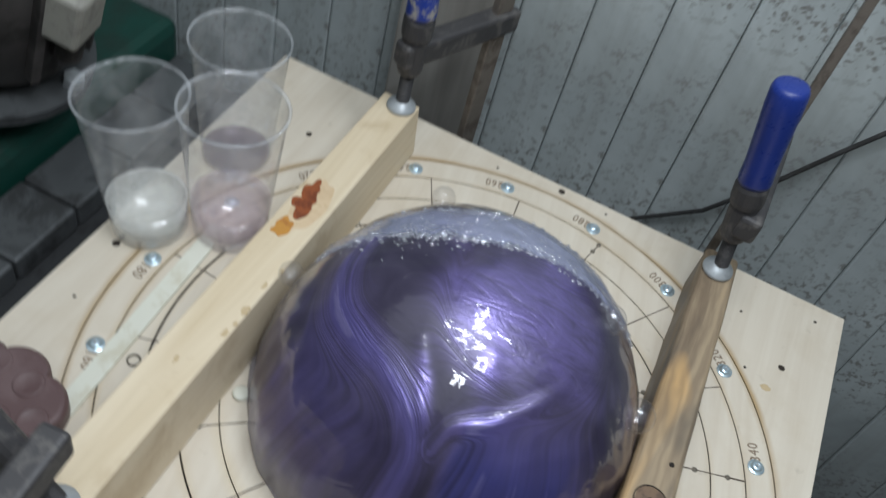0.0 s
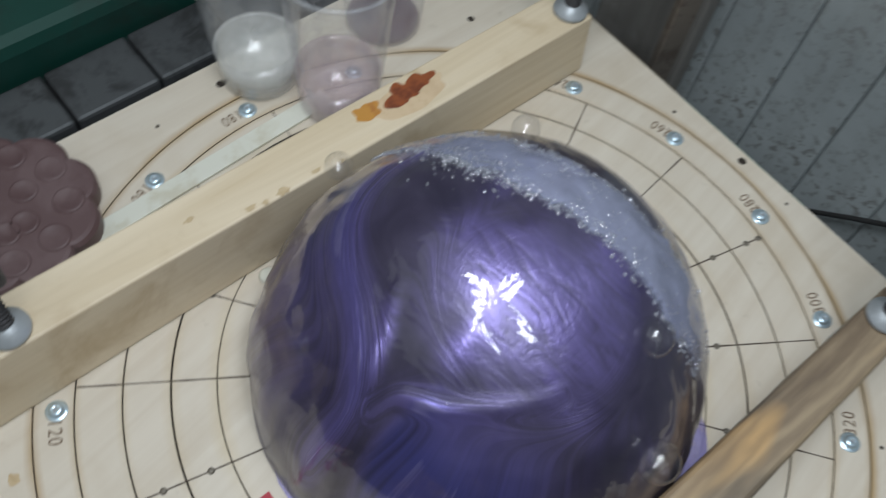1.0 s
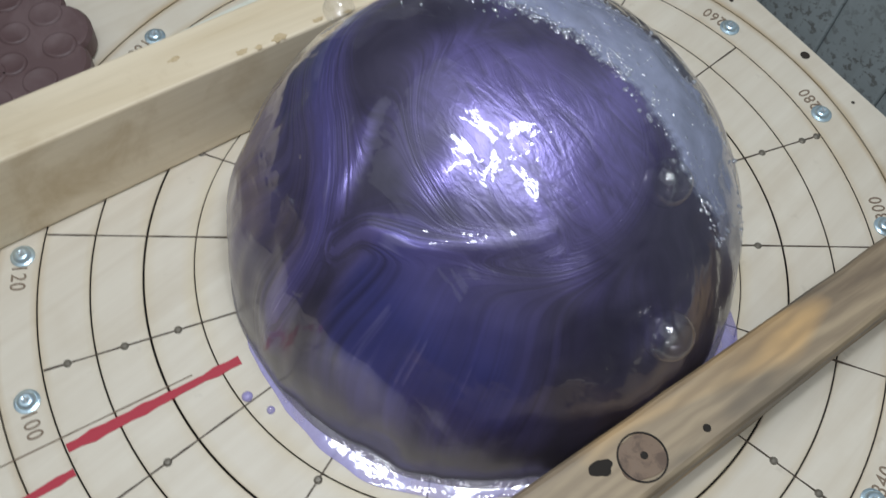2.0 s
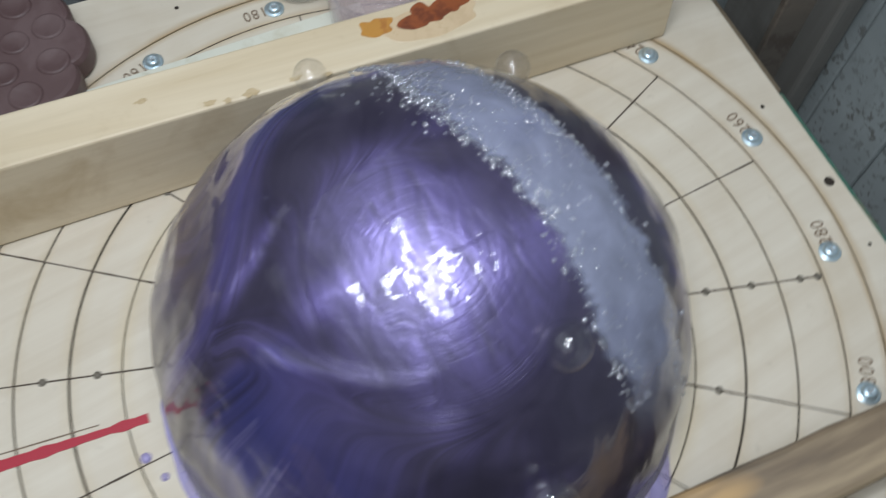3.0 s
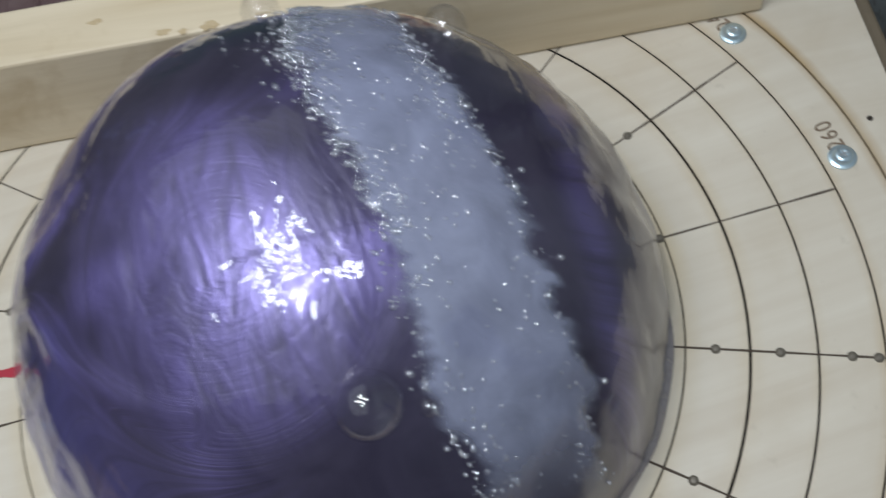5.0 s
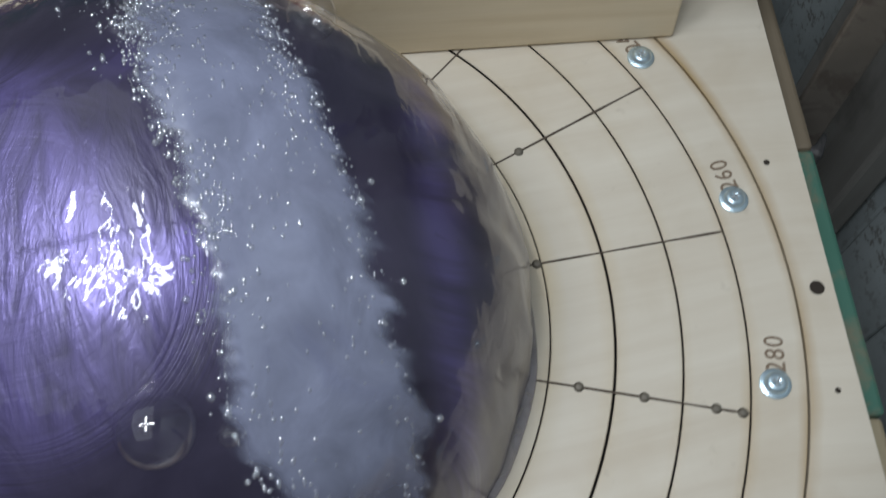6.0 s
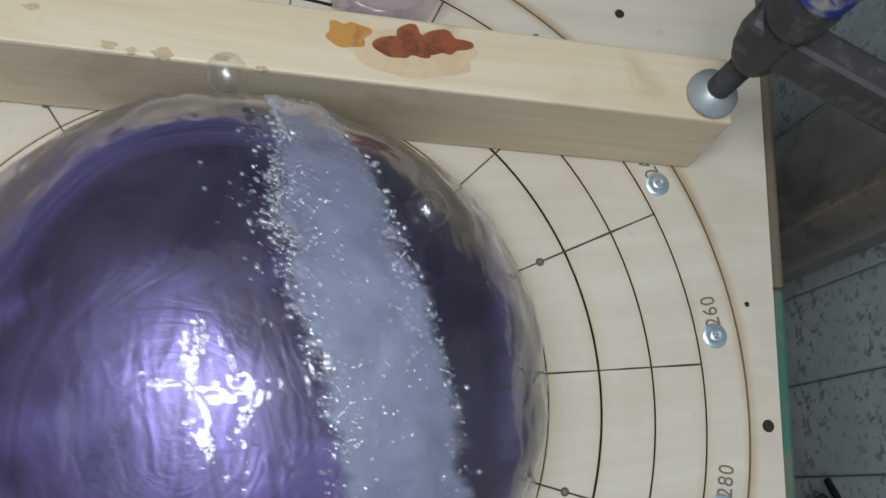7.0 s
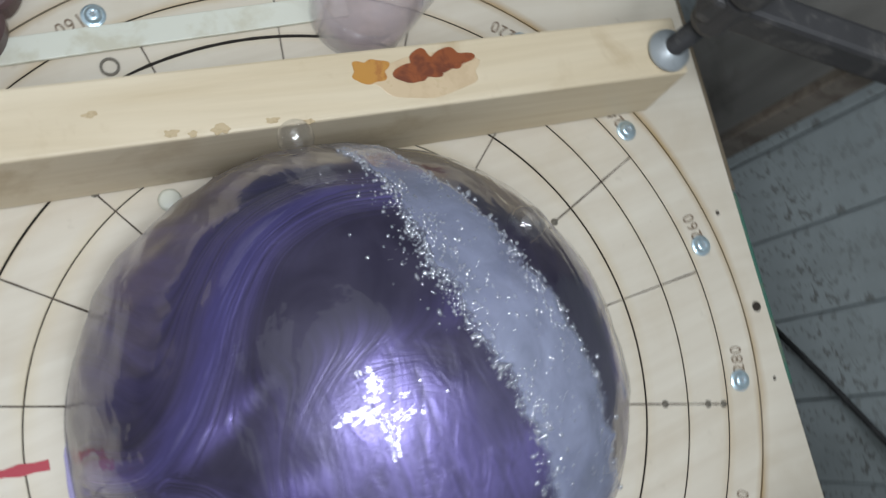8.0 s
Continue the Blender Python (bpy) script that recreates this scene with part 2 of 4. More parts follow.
def see_through(name, tint, amount, rough=0.04, scale=0.0, body=(0.5, 0.5, 0.6), skin=0.04, contrast=0.7, thick=""):
    """Thin clear plastic or film: mostly passes light, with a glossy skin and a little haze."""
    m = bpy.data.materials.new(name)
    m.use_nodes = True
    nt = m.node_tree
    nt.nodes.remove(nt.nodes["Principled BSDF"])
    out = nt.nodes["Material Output"]
    clear = node(m, "ShaderNodeBsdfTransparent", Color=(*tint, 1))
    haze = node(m, "ShaderNodeBsdfPrincipled", Roughness=0.25)
    haze.inputs["Base Color"].default_value = (*body, 1)
    gloss = node(m, "ShaderNodeBsdfGlossy", Roughness=rough)
    lw = node(m, "ShaderNodeLayerWeight", Blend=0.5)
    fr = calc(m, "ADD", calc(m, "MULTIPLY", calc(m, "POWER", lw.outputs["Facing"], 4.0), 0.6), skin)
    one = m.node_tree.nodes.new("ShaderNodeMixShader")
    two = m.node_tree.nodes.new("ShaderNodeMixShader")
    wire(m, clear.outputs[0], one.inputs[1])
    wire(m, haze.outputs[0], one.inputs[2])
    if scale:
        f = noisy(m, coords(m), scale, 4, 0.6, 0.4)
        bm_ = node(m, "ShaderNodeBump", Strength=0.6, Distance=0.001)
        wire(m, f, bm_.inputs["Height"])
        wire(m, bm_.outputs[0], gloss.inputs["Normal"])
        wire(m, bm_.outputs[0], haze.inputs["Normal"])
        f = ramp(m, f, [(0.3, (amount * (1 - contrast),) * 3), (0.7, (min(1, amount * (1 + contrast)),) * 3)])
        if thick:
            a = m.node_tree.nodes.new("ShaderNodeAttribute")
            a.attribute_name = thick
            f = calc(m, "MULTIPLY", f, a.outputs["Fac"])
            fr = calc(m, "MULTIPLY", fr, a.outputs["Fac"])
        wire(m, f, one.inputs[0])
    else:
        one.inputs[0].default_value = amount
    wire(m, fr, two.inputs[0])
    wire(m, one.outputs[0], two.inputs[1])
    wire(m, gloss.outputs[0], two.inputs[2])
    wire(m, two.outputs[0], out.inputs["Surface"])
    return m


CUP = see_through("clear_cup_plastic", (0.975, 0.98, 0.985), 0.15, 0.1, 60, (0.72, 0.74, 0.76))
WHITE_REST = see_through("white_resin_rest", (0.96, 0.96, 0.95), 0.38, 0.1, 50, (0.85, 0.85, 0.81), contrast=0.25)
PURPLE_REST = see_through("purple_resin_film", (0.85, 0.8, 0.84), 0.34, 0.08, 50, (0.22, 0.17, 0.20), contrast=0.4)
PINK_REST = see_through("pinkish_resin_rest", (0.97, 0.93, 0.94), 0.20, 0.08, 50, (0.70, 0.60, 0.63), contrast=0.5)
FILM = see_through("bubble_film", (0.985, 0.985, 0.99), 0.004, 0.012, skin=0.09)
SPILL = see_through("lavender_resin_spill", (0.82, 0.79, 0.97), 0.45, 0.04, 45, (0.44, 0.40, 0.80), 0.09, 0.5)
SKIRT = see_through("cloudy_resin_skirt", (0.78, 0.76, 0.78), 0.45, 0.06, 40, (0.36, 0.34, 0.37))
FOAM = see_through("cloudy_foam", (1.0, 1.0, 1.0), 0.76, 0.12, 55, (0.30, 0.32, 0.45), 0.10, 0.22, "thick")
BEAD = see_through("foam_bubble_skin", (0.97, 0.975, 1.0), 0.14, 0.07, 0, (0.66, 0.70, 0.80), 0.36)


# ---------------- mesh helpers ----------------
def part(name, bm, material, parent=None, label="", smooth=False):
    me = bpy.data.meshes.new(name)
    bmesh.ops.recalc_face_normals(bm, faces=bm.faces)
    bm.to_mesh(me)
    bm.free()
    if material:
        me.materials.append(material)
    if smooth:
        for p in me.polygons:
            p.use_smooth = True
    ob = new(name, me)
    if parent:
        ob.parent = parent
    if label:
        ob["label"] = label
    return ob


def thing(name, label, category, m=None, group="", kind=""):
    ob = new(name)
    ob.empty_display_size = 0.02
    if m is not None:
        ob.matrix_basis = m
    return tagged(ob, label, category, group, kind)


def block(x0, x1, y0, y1, z0, z1, bevel=0.0, seg=2):
    bm = bmesh.new()
    bmesh.ops.create_cube(bm, size=1.0, matrix=Matrix.Translation(((x0 + x1) / 2, (y0 + y1) / 2, (z0 + z1) / 2)) @ Matrix.Diagonal((x1 - x0, y1 - y0, z1 - z0, 1)))
    if bevel:
        bmesh.ops.bevel(bm, geom=bm.edges[:], offset=bevel, segments=seg, affect="EDGES", profile=0.5)
    return bm


def lathe(profile, seg=24, bm=None, m=None):
    """Turns (radius, height) pairs about z."""
    bm = bm or bmesh.new()
    m = m or Matrix()
    rings = []
    for r, z in profile:
        if r < 1e-6:
            rings.append([bm.verts.new(m @ Vector((0, 0, z)))])
        else:
            rings.append([bm.verts.new(m @ Vector((r * math.cos(2 * math.pi * k / seg), r * math.sin(2 * math.pi * k / seg), z))) for k in range(seg)])
    for a, b in zip(rings, rings[1:]):
        for k in range(seg):
            n = (k + 1) % seg
            if len(a) == 1 and len(b) == 1:
                continue
            if len(a) == 1:
                bm.faces.new((a[0], b[k], b[n]))
            elif len(b) == 1:
                bm.faces.new((a[k], a[n], b[0]))
            else:
                bm.faces.new((a[k], a[n], b[n], b[k]))
    return bm


def tube(points, radius, seg=10):
    """A round bar along points."""
    bm = bmesh.new()
    pts = [Vector(p) for p in points]
    rings = []
    for i, p in enumerate(pts):
        d = (pts[min(i + 1, len(pts) - 1)] - pts[max(i - 1, 0)]).normalized()
        side = d.cross(Vector((0, 0, 1)) if abs(d.z) < 0.9 else Vector((1, 0, 0))).normalized()
        up = side.cross(d)
        r = radius[i] if isinstance(radius, (list, tuple)) else radius
        rings.append([bm.verts.new(p + r * (math.cos(2 * math.pi * k / seg) * side + math.sin(2 * math.pi * k / seg) * up)) for k in range(seg)])
    for a, b in zip(rings, rings[1:]):
        for k in range(seg):
            bm.faces.new((a[k], a[(k + 1) % seg], b[(k + 1) % seg], b[k]))
    bm.faces.new(rings[0][::-1])
    bm.faces.new(rings[-1])
    return bm


def annulus(r0, r1, z0, z1, seg=180):
    return lathe([(r0, z0), (r1, z0), (r1, z1 - 0.0004), (r1 - 0.0004, z1), (r0 + 0.0004, z1), (r0, z1 - 0.0004), (r0, z0)], seg)


BOARD = Matrix.Rotation(radians(-9.9), 4, "Z")        # the square board's own axes


def clockwise(a, r, z=0.0):
    """A point of the dial: its printed degrees run clockwise, and 260 points along +y."""
    t = radians(a - 260)
    return Vector((r * math.sin(t), r * math.cos(t), z))


# ---------------- the workshop around ----------------
floor = part("floor", block(-2.6, 2.2, -2.6, 1.0, -0.95, -0.85), CONCRETE)
tagged(floor, "dark dirty concrete workshop floor", "floor", kind="structure")
# Out-of-view ceiling and three walls, added to close the room and bounce light.
ceiling = part("ceiling", block(-2.6, 2.2, -2.6, 1.0, 2.4, 2.5), PLASTER)
tagged(ceiling, "unseen grey plastered ceiling added for bounced light", "ceiling", kind="structure")
for nm, dims in (("wall_west", (-2.7, -2.6, -2.6, 1.0)), ("wall_east", (2.2, 2.3, -2.6, 1.0)), ("wall_south", (-2.7, 2.3, -2.7, -2.6))):
    w = part(nm, block(*dims, -0.85, 2.4), PLASTER)
    tagged(w, "unseen plain grey plastered wall added for bounced light", "wall", kind="structure")

wall = part("wall_north", block(-2.6, 2.2, 0.378, 0.45, -0.85, 2.4), WALL)
wall.matrix_basis = BOARD
tagged(wall, "wall of grimy pale blue-grey painted boards", "wall", kind="structure")
bm0 = block(-0.0298, 0.0298, 0.36, 0.378, -0.85, 2.4, 0.0025, 2)
board_mesh = None
for k in range(-24, 26):
    if board_mesh is None:
        b = part("board", bm0, WALL, wall)
        board_mesh = b.data
    else:
        b = new("board", board_mesh)
        b.parent = wall
    b.matrix_basis = pose(-0.013 + 0.0600 * k, 0.0012 * math.sin(k * 2.3), 0, 0, 0, 0)

post = part("wall_post", block(-0.205, -0.112, 0.338, 0.3575, -0.85, 2.4, 0.003), POSTWOOD)
post.matrix_basis = BOARD
tagged(post, "dirty grey-brown wooden trim on the board wall", "post", kind="structure")


def hose(name, pts, radius, material, label, category):
    ob = part(name, tube(pts, radius, 10), material, smooth=True)
    ob.matrix_basis = BOARD
    return tagged(ob, label, category)


hose("cable", [(0.02, 0.352, -0.135), (0.065, 0.352, -0.094), (0.12, 0.35, -0.045), (0.15, 0.35, 0.0), (0.19, 0.35, 0.07), (0.22, 0.35, 0.12), (0.3, 0.35, 0.2)], 0.0022, RUBBER, "thin dark cable hanging along the board wall", "cable")
hose("cable", [(0.03, 0.352, -0.14), (0.07, 0.345, -0.19), (0.14, 0.35, -0.26), (0.2, 0.35, -0.4)], 0.003, RUBBER, "thin dark cable hanging low on the board wall", "cable")

hose("hose", [(0.27, 0.33, -0.19), (0.3, 0.24, -0.2), (0.36, 0.2, -0.21), (0.45, 0.22, -0.2), (0.47, 0.3, -0.19)], 0.009, RUBBER, "black rubber hose hanging behind the table", "hose")
hose("hose", [(0.27, 0.14, -0.25), (0.33, 0.12, -0.26), (0.4, 0.14, -0.27), (0.45, 0.1, -0.28), (0.5, 0.0, -0.3)], 0.012, RUBBER, "thick black rubber hose beside the table", "hose")
crate = thing("storage_crate", "dusty dark grey crate beside the work table", "crate", BOARD @ pose(0.45, 0.08, -0.85))
part("box_body", block(-0.17, 0.17, -0.2, 0.2, 0.0, 0.55, 0.01), DUSTY, crate)
part("lid", block(-0.18, 0.18, -0.21, 0.21, 0.5505, 0.575, 0.006), GREYCAST, crate)

# work table under the board
table = thing("work_table", "dark wooden work table with a worn green and brown edge", "table", BOARD.copy())
part("tabletop", block(-0.262, 0.236, -0.24, 0.2475, -0.045, -0.0125, 0.002), BENCHWOOD, table)
part("painted_edge", block(-0.066, 0.05, 0.248, 0.2605, -0.044, -0.0125, 0.002), GREENEDGE, table, "worn green painted edge strip")
part("brown_edge", block(-0.262, -0.0665, 0.248, 0.2610, -0.044, -0.0125, 0.002), EDGEWOOD, table, "dirty brown wooden edge strip")
part("pale_edge", block(0.0505, 0.236, 0.248, 0.2585, -0.044, -0.0125, 0.002), EDGEPALE, table, "scuffed pale wooden edge strip")
for x in (-0.2, 0.18):
    for y in (-0.19, 0.2):
        part("leg", block(x - 0.025, x + 0.025, y - 0.025, y + 0.025, -0.85, -0.0455, 0.003), BENCHWOOD, table)

# machine beside the table
machine = thing("green_machine", "dark green painted machine with a grey cast-iron ledge", "machine", BOARD.copy())
part("body", block(-0.95, -0.413, -0.35, 0.30, -0.85, -0.06, 0.012), GREEN, machine)
part("bed", block(-0.4125, -0.285, -0.4, 0.30, -0.85, -0.12, 0.004), CHARGREY, machine, "dark grey cast-iron bed")
for k in range(9):
    part("slot_block", block(-0.409, -0.352, -0.36 + 0.072 * k, -0.36 + 0.072 * k + 0.0702, -0.1195, -0.095, 0.003), GREYCAST, machine, "grey steel block")
part("hood", block(-0.95, -0.78, -0.2, 0.30, -0.0595, 0.02, 0.02), GREEN, machine)

motor = thing("motor_head", "dusty grey metal motor head with bolts", "motor", pose(-0.425, 0.19, 0.05, 0, 14, 0))
bmm = lathe([(0, -0.05), (0.05, -0.05), (0.07, -0.03), (0.07, 0.09), (0.055, 0.12), (0.03, 0.13), (0, 0.13)], 28)
part("housing", bmm, DUSTY, motor, smooth=True)
part("flange", lathe([(0, -0.06), (0.085, -0.06), (0.085, -0.05), (0, -0.05)], 28), GREYCAST, motor)
for k in range(6):
    a = k * math.pi / 3
    part("bolt", lathe([(0, 0), (0.009, 0), (0.009, 0.008), (0, 0.008)], 6, m=pose(0.076 * math.cos(a), 0.076 * math.sin(a), -0.0495)), BARE, motor)
for k in range(8):
    a = k * math.pi / 4 + 0.2
    part("fin", block(-0.004, 0.004, 0.068, 0.08, -0.02, 0.08, 0.001), DUSTY, motor).matrix_basis = pose(0, 0, 0, 0, 0, math.degrees(a))

part("junction_box", block(0.062, 0.092, -0.045, -0.005, 0.03, 0.075, 0.004), BOXGREY, motor, "pale grey junction box")
part("cable_gland", lathe([(0, 0.0), (0.012, 0.0), (0.012, 0.02), (0.008, 0.028), (0, 0.028)], 16, m=pose(0.075, -0.02, 0.001)), DUSTY, motor)
part("bracket", block(-0.02, 0.03, -0.09, -0.069, -0.1, 0.1, 0.004), DUSTY, motor)
part("stand", block(-0.03, 0.03, -0.03, 0.03, -0.14, -0.0605, 0.003), GREYCAST, motor)

# lamp fixture over the bench
lamp = thing("folding_lamp", "white folding workshop lamp with four lit blades", "lamp", Matrix.Translation(LAMP))
LAMPWHITE = shader("white_lamp_plastic", (0.8, 0.8, 0.8), 0.4)
part("hub", lathe([(0, -0.01), (0.03, -0.01), (0.035, 0.0), (0.03, 0.06), (0.015, 0.09), (0, 0.09)], 24), LAMPWHITE, lamp)
for k in range(4):
    a = -5 + 90 * k
    part("blade", block(0.033, 0.245, -0.024, 0.024, -0.004, 0.008, 0.003), LAMPWHITE, lamp).matrix_basis = pose(0, 0, 0, 0, 0, a)
part("cord", tube([(0, 0, 0.09), (0, 0, 0.6), (0, 0, 1.25)], 0.004), RUBBER, lamp)

# ---------------- the dial board ----------------
dial = thing("dial_board", "pale plywood board with engraved circular dial and scorched cuts", "board")
U0, U1, V0, V1 = -0.266, 0.2465, -0.2455, 0.2475
bm = bmesh.new()
N = 180
HOLE = 0.2325
inner, outer = [], []
for k in range(N):
    t = 2 * math.pi * k / N
    d = Vector((math.cos(t), math.sin(t)))
    s = min((U1 / d.x if d.x > 1e-6 else 9), (U0 / d.x if d.x < -1e-6 else 9), (V1 / d.y if d.y > 1e-6 else 9), (V0 / d.y if d.y < -1e-6 else 9))
    inner.append(d * HOLE)
    outer.append(d * s)
for c in ((U0, V0), (U0, V1), (U1, V0), (U1, V1)):
    k = min(range(N), key=lambda i: (outer[i] - Vector(c)).length)
    outer[k] = Vector(c)
loops = []
for ring, z in ((inner, -0.012), (inner, 0.0), (outer, 0.0), (outer, -0.012)):
    loops.append([bm.verts.new((*p, z)) for p in ring])
for a, b in zip(loops, loops[1:] + loops[:1]):
    for k in range(N):
        bm.faces.new((a[k], a[(k + 1) % N], b[(k + 1) % N], b[k]))
part("frame_plate", bm, PLY, dial).matrix_basis = BOARD
part("backing", lathe([(0, -0.012), (0.2322, -0.012), (0.2322, -0.0062), (0, -0.0062)], 120), CHAR, dial, "charred backing under the cuts")
part("middle_disc", lathe([(0, -0.006), (0.1373, -0.006), (0.1373, 0), (0, 0)], 150), PLY, dial)
for r0, r1 in ((0.13795, 0.1615), (0.1625, 0.18665), (0.1874, 0.2111), (0.2118, 0.23175)):
    ring = part("ring", annulus(r0, r1, -0.006, 0.0), PLY, dial)
    ring.data.materials.append(CHAR)
    for f in ring.data.polygons:
        if abs(f.normal.z) < 0.5:
            f.material_index = 1


def flat_line(a, r0, r1, width, z=0.0003):
    bm = bmesh.new()
    p, q = clockwise(a, r0), clockwise(a, r1)
    side = (q - p).cross(Vector((0, 0, 1))).normalized() * width / 2
    n = 14
    top = []
    for i in range(n + 1):
        c = p.lerp(q, i / n)
        w = 0.75 + 0.5 * noise.noise((a * 3.1, i * 0.7, 1.7))
        top.append((bm.verts.new((*(c + side * w).xy, z)), bm.verts.new((*(c - side * w).xy, z))))
    low = [(bm.verts.new((*x.co.xy, -0.001)), bm.verts.new((*y.co.xy, -0.001))) for x, y in top]
    for i in range(n):
        bm.faces.new((top[i][0], top[i + 1][0], top[i + 1][1], top[i][1]))
        bm.faces.new((top[i][0], low[i][0], low[i + 1][0], top[i + 1][0]))
        bm.faces.new((top[i][1], low[i][1], low[i + 1][1], top[i + 1][1]))
    return bm


for k in range(18):
    part("engraved_line", flat_line(20 * k + 3.3, 0.112, 0.2106, 0.0011), INK, dial)
bm = bmesh.new()
arc = []
for k in range(41):
    a = 158.5 + 43.2 * k / 40
    half = 0.0007 * min(1.0, 0.25 + 3 * math.sin(math.pi * k / 40)) * (1 + 0.3 * noise.noise((k * 0.6, 2.0, 5.0)))
    arc.append([bm.verts.new(clockwise(a, 0.1871 + e, z)) for e, z in ((-half, -0.001), (-half, 0.0004), (half, 0.0004), (half, -0.001))])
for e, f in zip(arc, arc[1:]):
    for q in range(3):
        bm.faces.new((e[q], e[q + 1], f[q + 1], f[q]))
part("scorched_arc", bm, CHAR, dial, "broad black scorched arc")
NAIL = shader("dull_nail_head", (0.17, 0.15, 0.12), 0.5, 0.5)
for a, rs in ((103.3, (0.149, 0.174, 0.200)), (283.3, (0.149, 0.173, 0.199, 0.2085)), (243.3, (0.149,)), (143.3, (0.150,)), (83.3, (0.178,)), (63.3, (0.141, 0.166)),
              (303.3, (0.149,)), (263.3, (0.136,)), (323.3, (0.15, 0.176)), (343.3, (0.176, 0.199))):
    for r in rs:
        part("nail", lathe([(0, 0.0011), (0.0011, 0.001), (0.0019, 0.0004), (0.002, 0.0)], 12, m=Matrix.Translation(clockwise(a, r))), NAIL, dial)
YELLOWED = worn("yellow_brown_stain", (0.52, 0.40, 0.24), (0.42, 0.30, 0.16), 0.5, 0.0, 120, 0.7, 0.05)
HOLEDARK = shader("drilled_hole_shadowed_wood", (0.03, 0.022, 0.016), 0.9)
for x, y, r in ((0.0435, 0.237, 0.0029), (0.234, 0.131, 0.0027), (-0.245, 0.041, 0.0029), (-0.166, 0.205, 0.0025), (0.201, 0.173, 0.0012), (0.261, 0.188, 0.0014), (0.206, 0.12, 0.0012),
                (-0.013, 0.2395, 0.0013), (0.083, 0.228, 0.0011), (-0.247, -0.01, 0.0013)):
    part("drilled_hole", lathe([(r, 0.0002), (r * 0.9, 0.00025), (0, 0.00025)], 16, m=Matrix.Translation((x, y, 0))), HOLEDARK, dial)


GLYPHS = {}      # digit meshes


def digit(text, m, size, material, parent):
    """One engraved digit; alike digits share a mesh."""
    if text not in GLYPHS:
        cu = bpy.data.curves.new("digit", "FONT")
        cu.body, cu.size, cu.align_x, cu.align_y, cu.extrude = text, size, "CENTER", "CENTER", 0.0002
        tmp = bpy.data.objects.new("tmp", cu)
        scene.collection.objects.link(tmp)
        bpy.context.view_layer.update()
        me_ = bpy.data.meshes.new_from_object(tmp.evaluated_get(bpy.context.evaluated_depsgraph_get()))
        bpy.data.objects.remove(tmp)
        bm_ = bmesh.new()
        bm_.from_mesh(me_)
        bmesh.ops.remove_doubles(bm_, verts=bm_.verts[:], dist=1e-6)
        bm_.to_mesh(me_)
        bm_.free()
        me_.materials.clear()
        me_.materials.append(material)
        GLYPHS[text] = me_
    ob = new("engraved_digit", GLYPHS[text])
    ob.parent = parent
    ob.matrix_basis = m


FIG = shader("scorched_figures", (0.20, 0.145, 0.10), 0.7)
for a in range(0, 360, 20):
    c = clockwise(a - 3.0, 0.2210, 0.00015)
    radial = c.xy.normalized()
    m = Matrix(((-radial.y, -radial.x, 0, c.x), (radial.x, -radial.y, 0, c.y), (0, 0, 1, c.z), (0, 0, 0, 1)))
    word = str(a)
    for i, ch in enumerate(word):
        digit(ch, m @ Matrix.Translation(((i - (len(word) - 1) / 2) * 0.0050, 0, 0)) @ Matrix.Diagonal((0.86, 1, 1, 1)), 0.0104, FIG, dial)
bmm = flat_line(92.3, 0.128, 0.2105, 0.0062, 0.0005)
part("marker_line", bmm, RED, dial, "thick red marker line")
part("marker_line", flat_line(89.2, 0.2118, 0.26, 0.0040, 0.0005), RED, dial, "thin red marker line")
part("pencil_line", flat_line(93.9, 0.15, 0.25, 0.0006, 0.0006), FIG, dial, "thin grey pencil line")


def screw():
    s = thing("screw", "zinc-plated cross-head screw in the dial ring", "screw", group="screws round the dial")
    part("flange", lathe([(0, 0.0002), (0.0058, 0.0002), (0.0058, 0.0009), (0.0048, 0.0013), (0, 0.0013)], 24), ZINC, s, smooth=False)
    part("head", lathe([(0.0044, 0.0012), (0.0041, 0.0024), (0.003, 0.0034), (0.0016, 0.0036), (0.0008, 0.003), (0, 0.0028)], 24), ZINC, s, smooth=True)
    bm = bmesh.new()
    for ang in (0, 90):
        bmesh.ops.create_cube(bm, size=1.0, matrix=pose(0, 0, 0.0034, 0, 0, ang) @ Matrix.Diagonal((0.0036, 0.0008, 0.0006, 1)))
    part("recess", bm, BARE, s, "dark cross recess")
    return s


first = screw()
first.matrix_basis = Matrix.Translation(clockwise(0, 0.22)) @ pose(0, 0, 0, 0, 0, 25)
for k in range(1, 18):
    copy_thing(first, Matrix.Translation(clockwise(20 * k, 0.22)) @ pose(0, 0, 0, 0, 0, 25 + 47 * k))

# ---------------- bars clamped on the board ----------------
bar = thing("pine_bar", "pale planed pine bar with rust-red stains clamped on the board", "wooden bar", BOARD @ pose(-0.1345, 0, 0))
bm = block(-0.0155, 0.0155, -0.30, 0.2065, 0.0008, 0.053, 0.0014, 2)
for v in bm.verts:      # the bar stands a little askew
    v.co.x -= 0.004 * v.co.z / 0.053
part("beam", bm, PINE, bar)
SPECK = worn("brown_speck_wood", (0.52, 0.40, 0.24), (0.40, 0.29, 0.16), 0.5, 0.0, 300, 0.8, 0.1)
STAIN = worn("rust_red_stain", (0.27, 0.075, 0.025), (0.13, 0.03, 0.012), 0.35, 0.0, 90, 0.8, 0.1)
ORANGE = worn("orange_stain", (0.50, 0.24, 0.05), (0.36, 0.13, 0.03), 0.4, 0.0, 90, 0.8, 0.1)
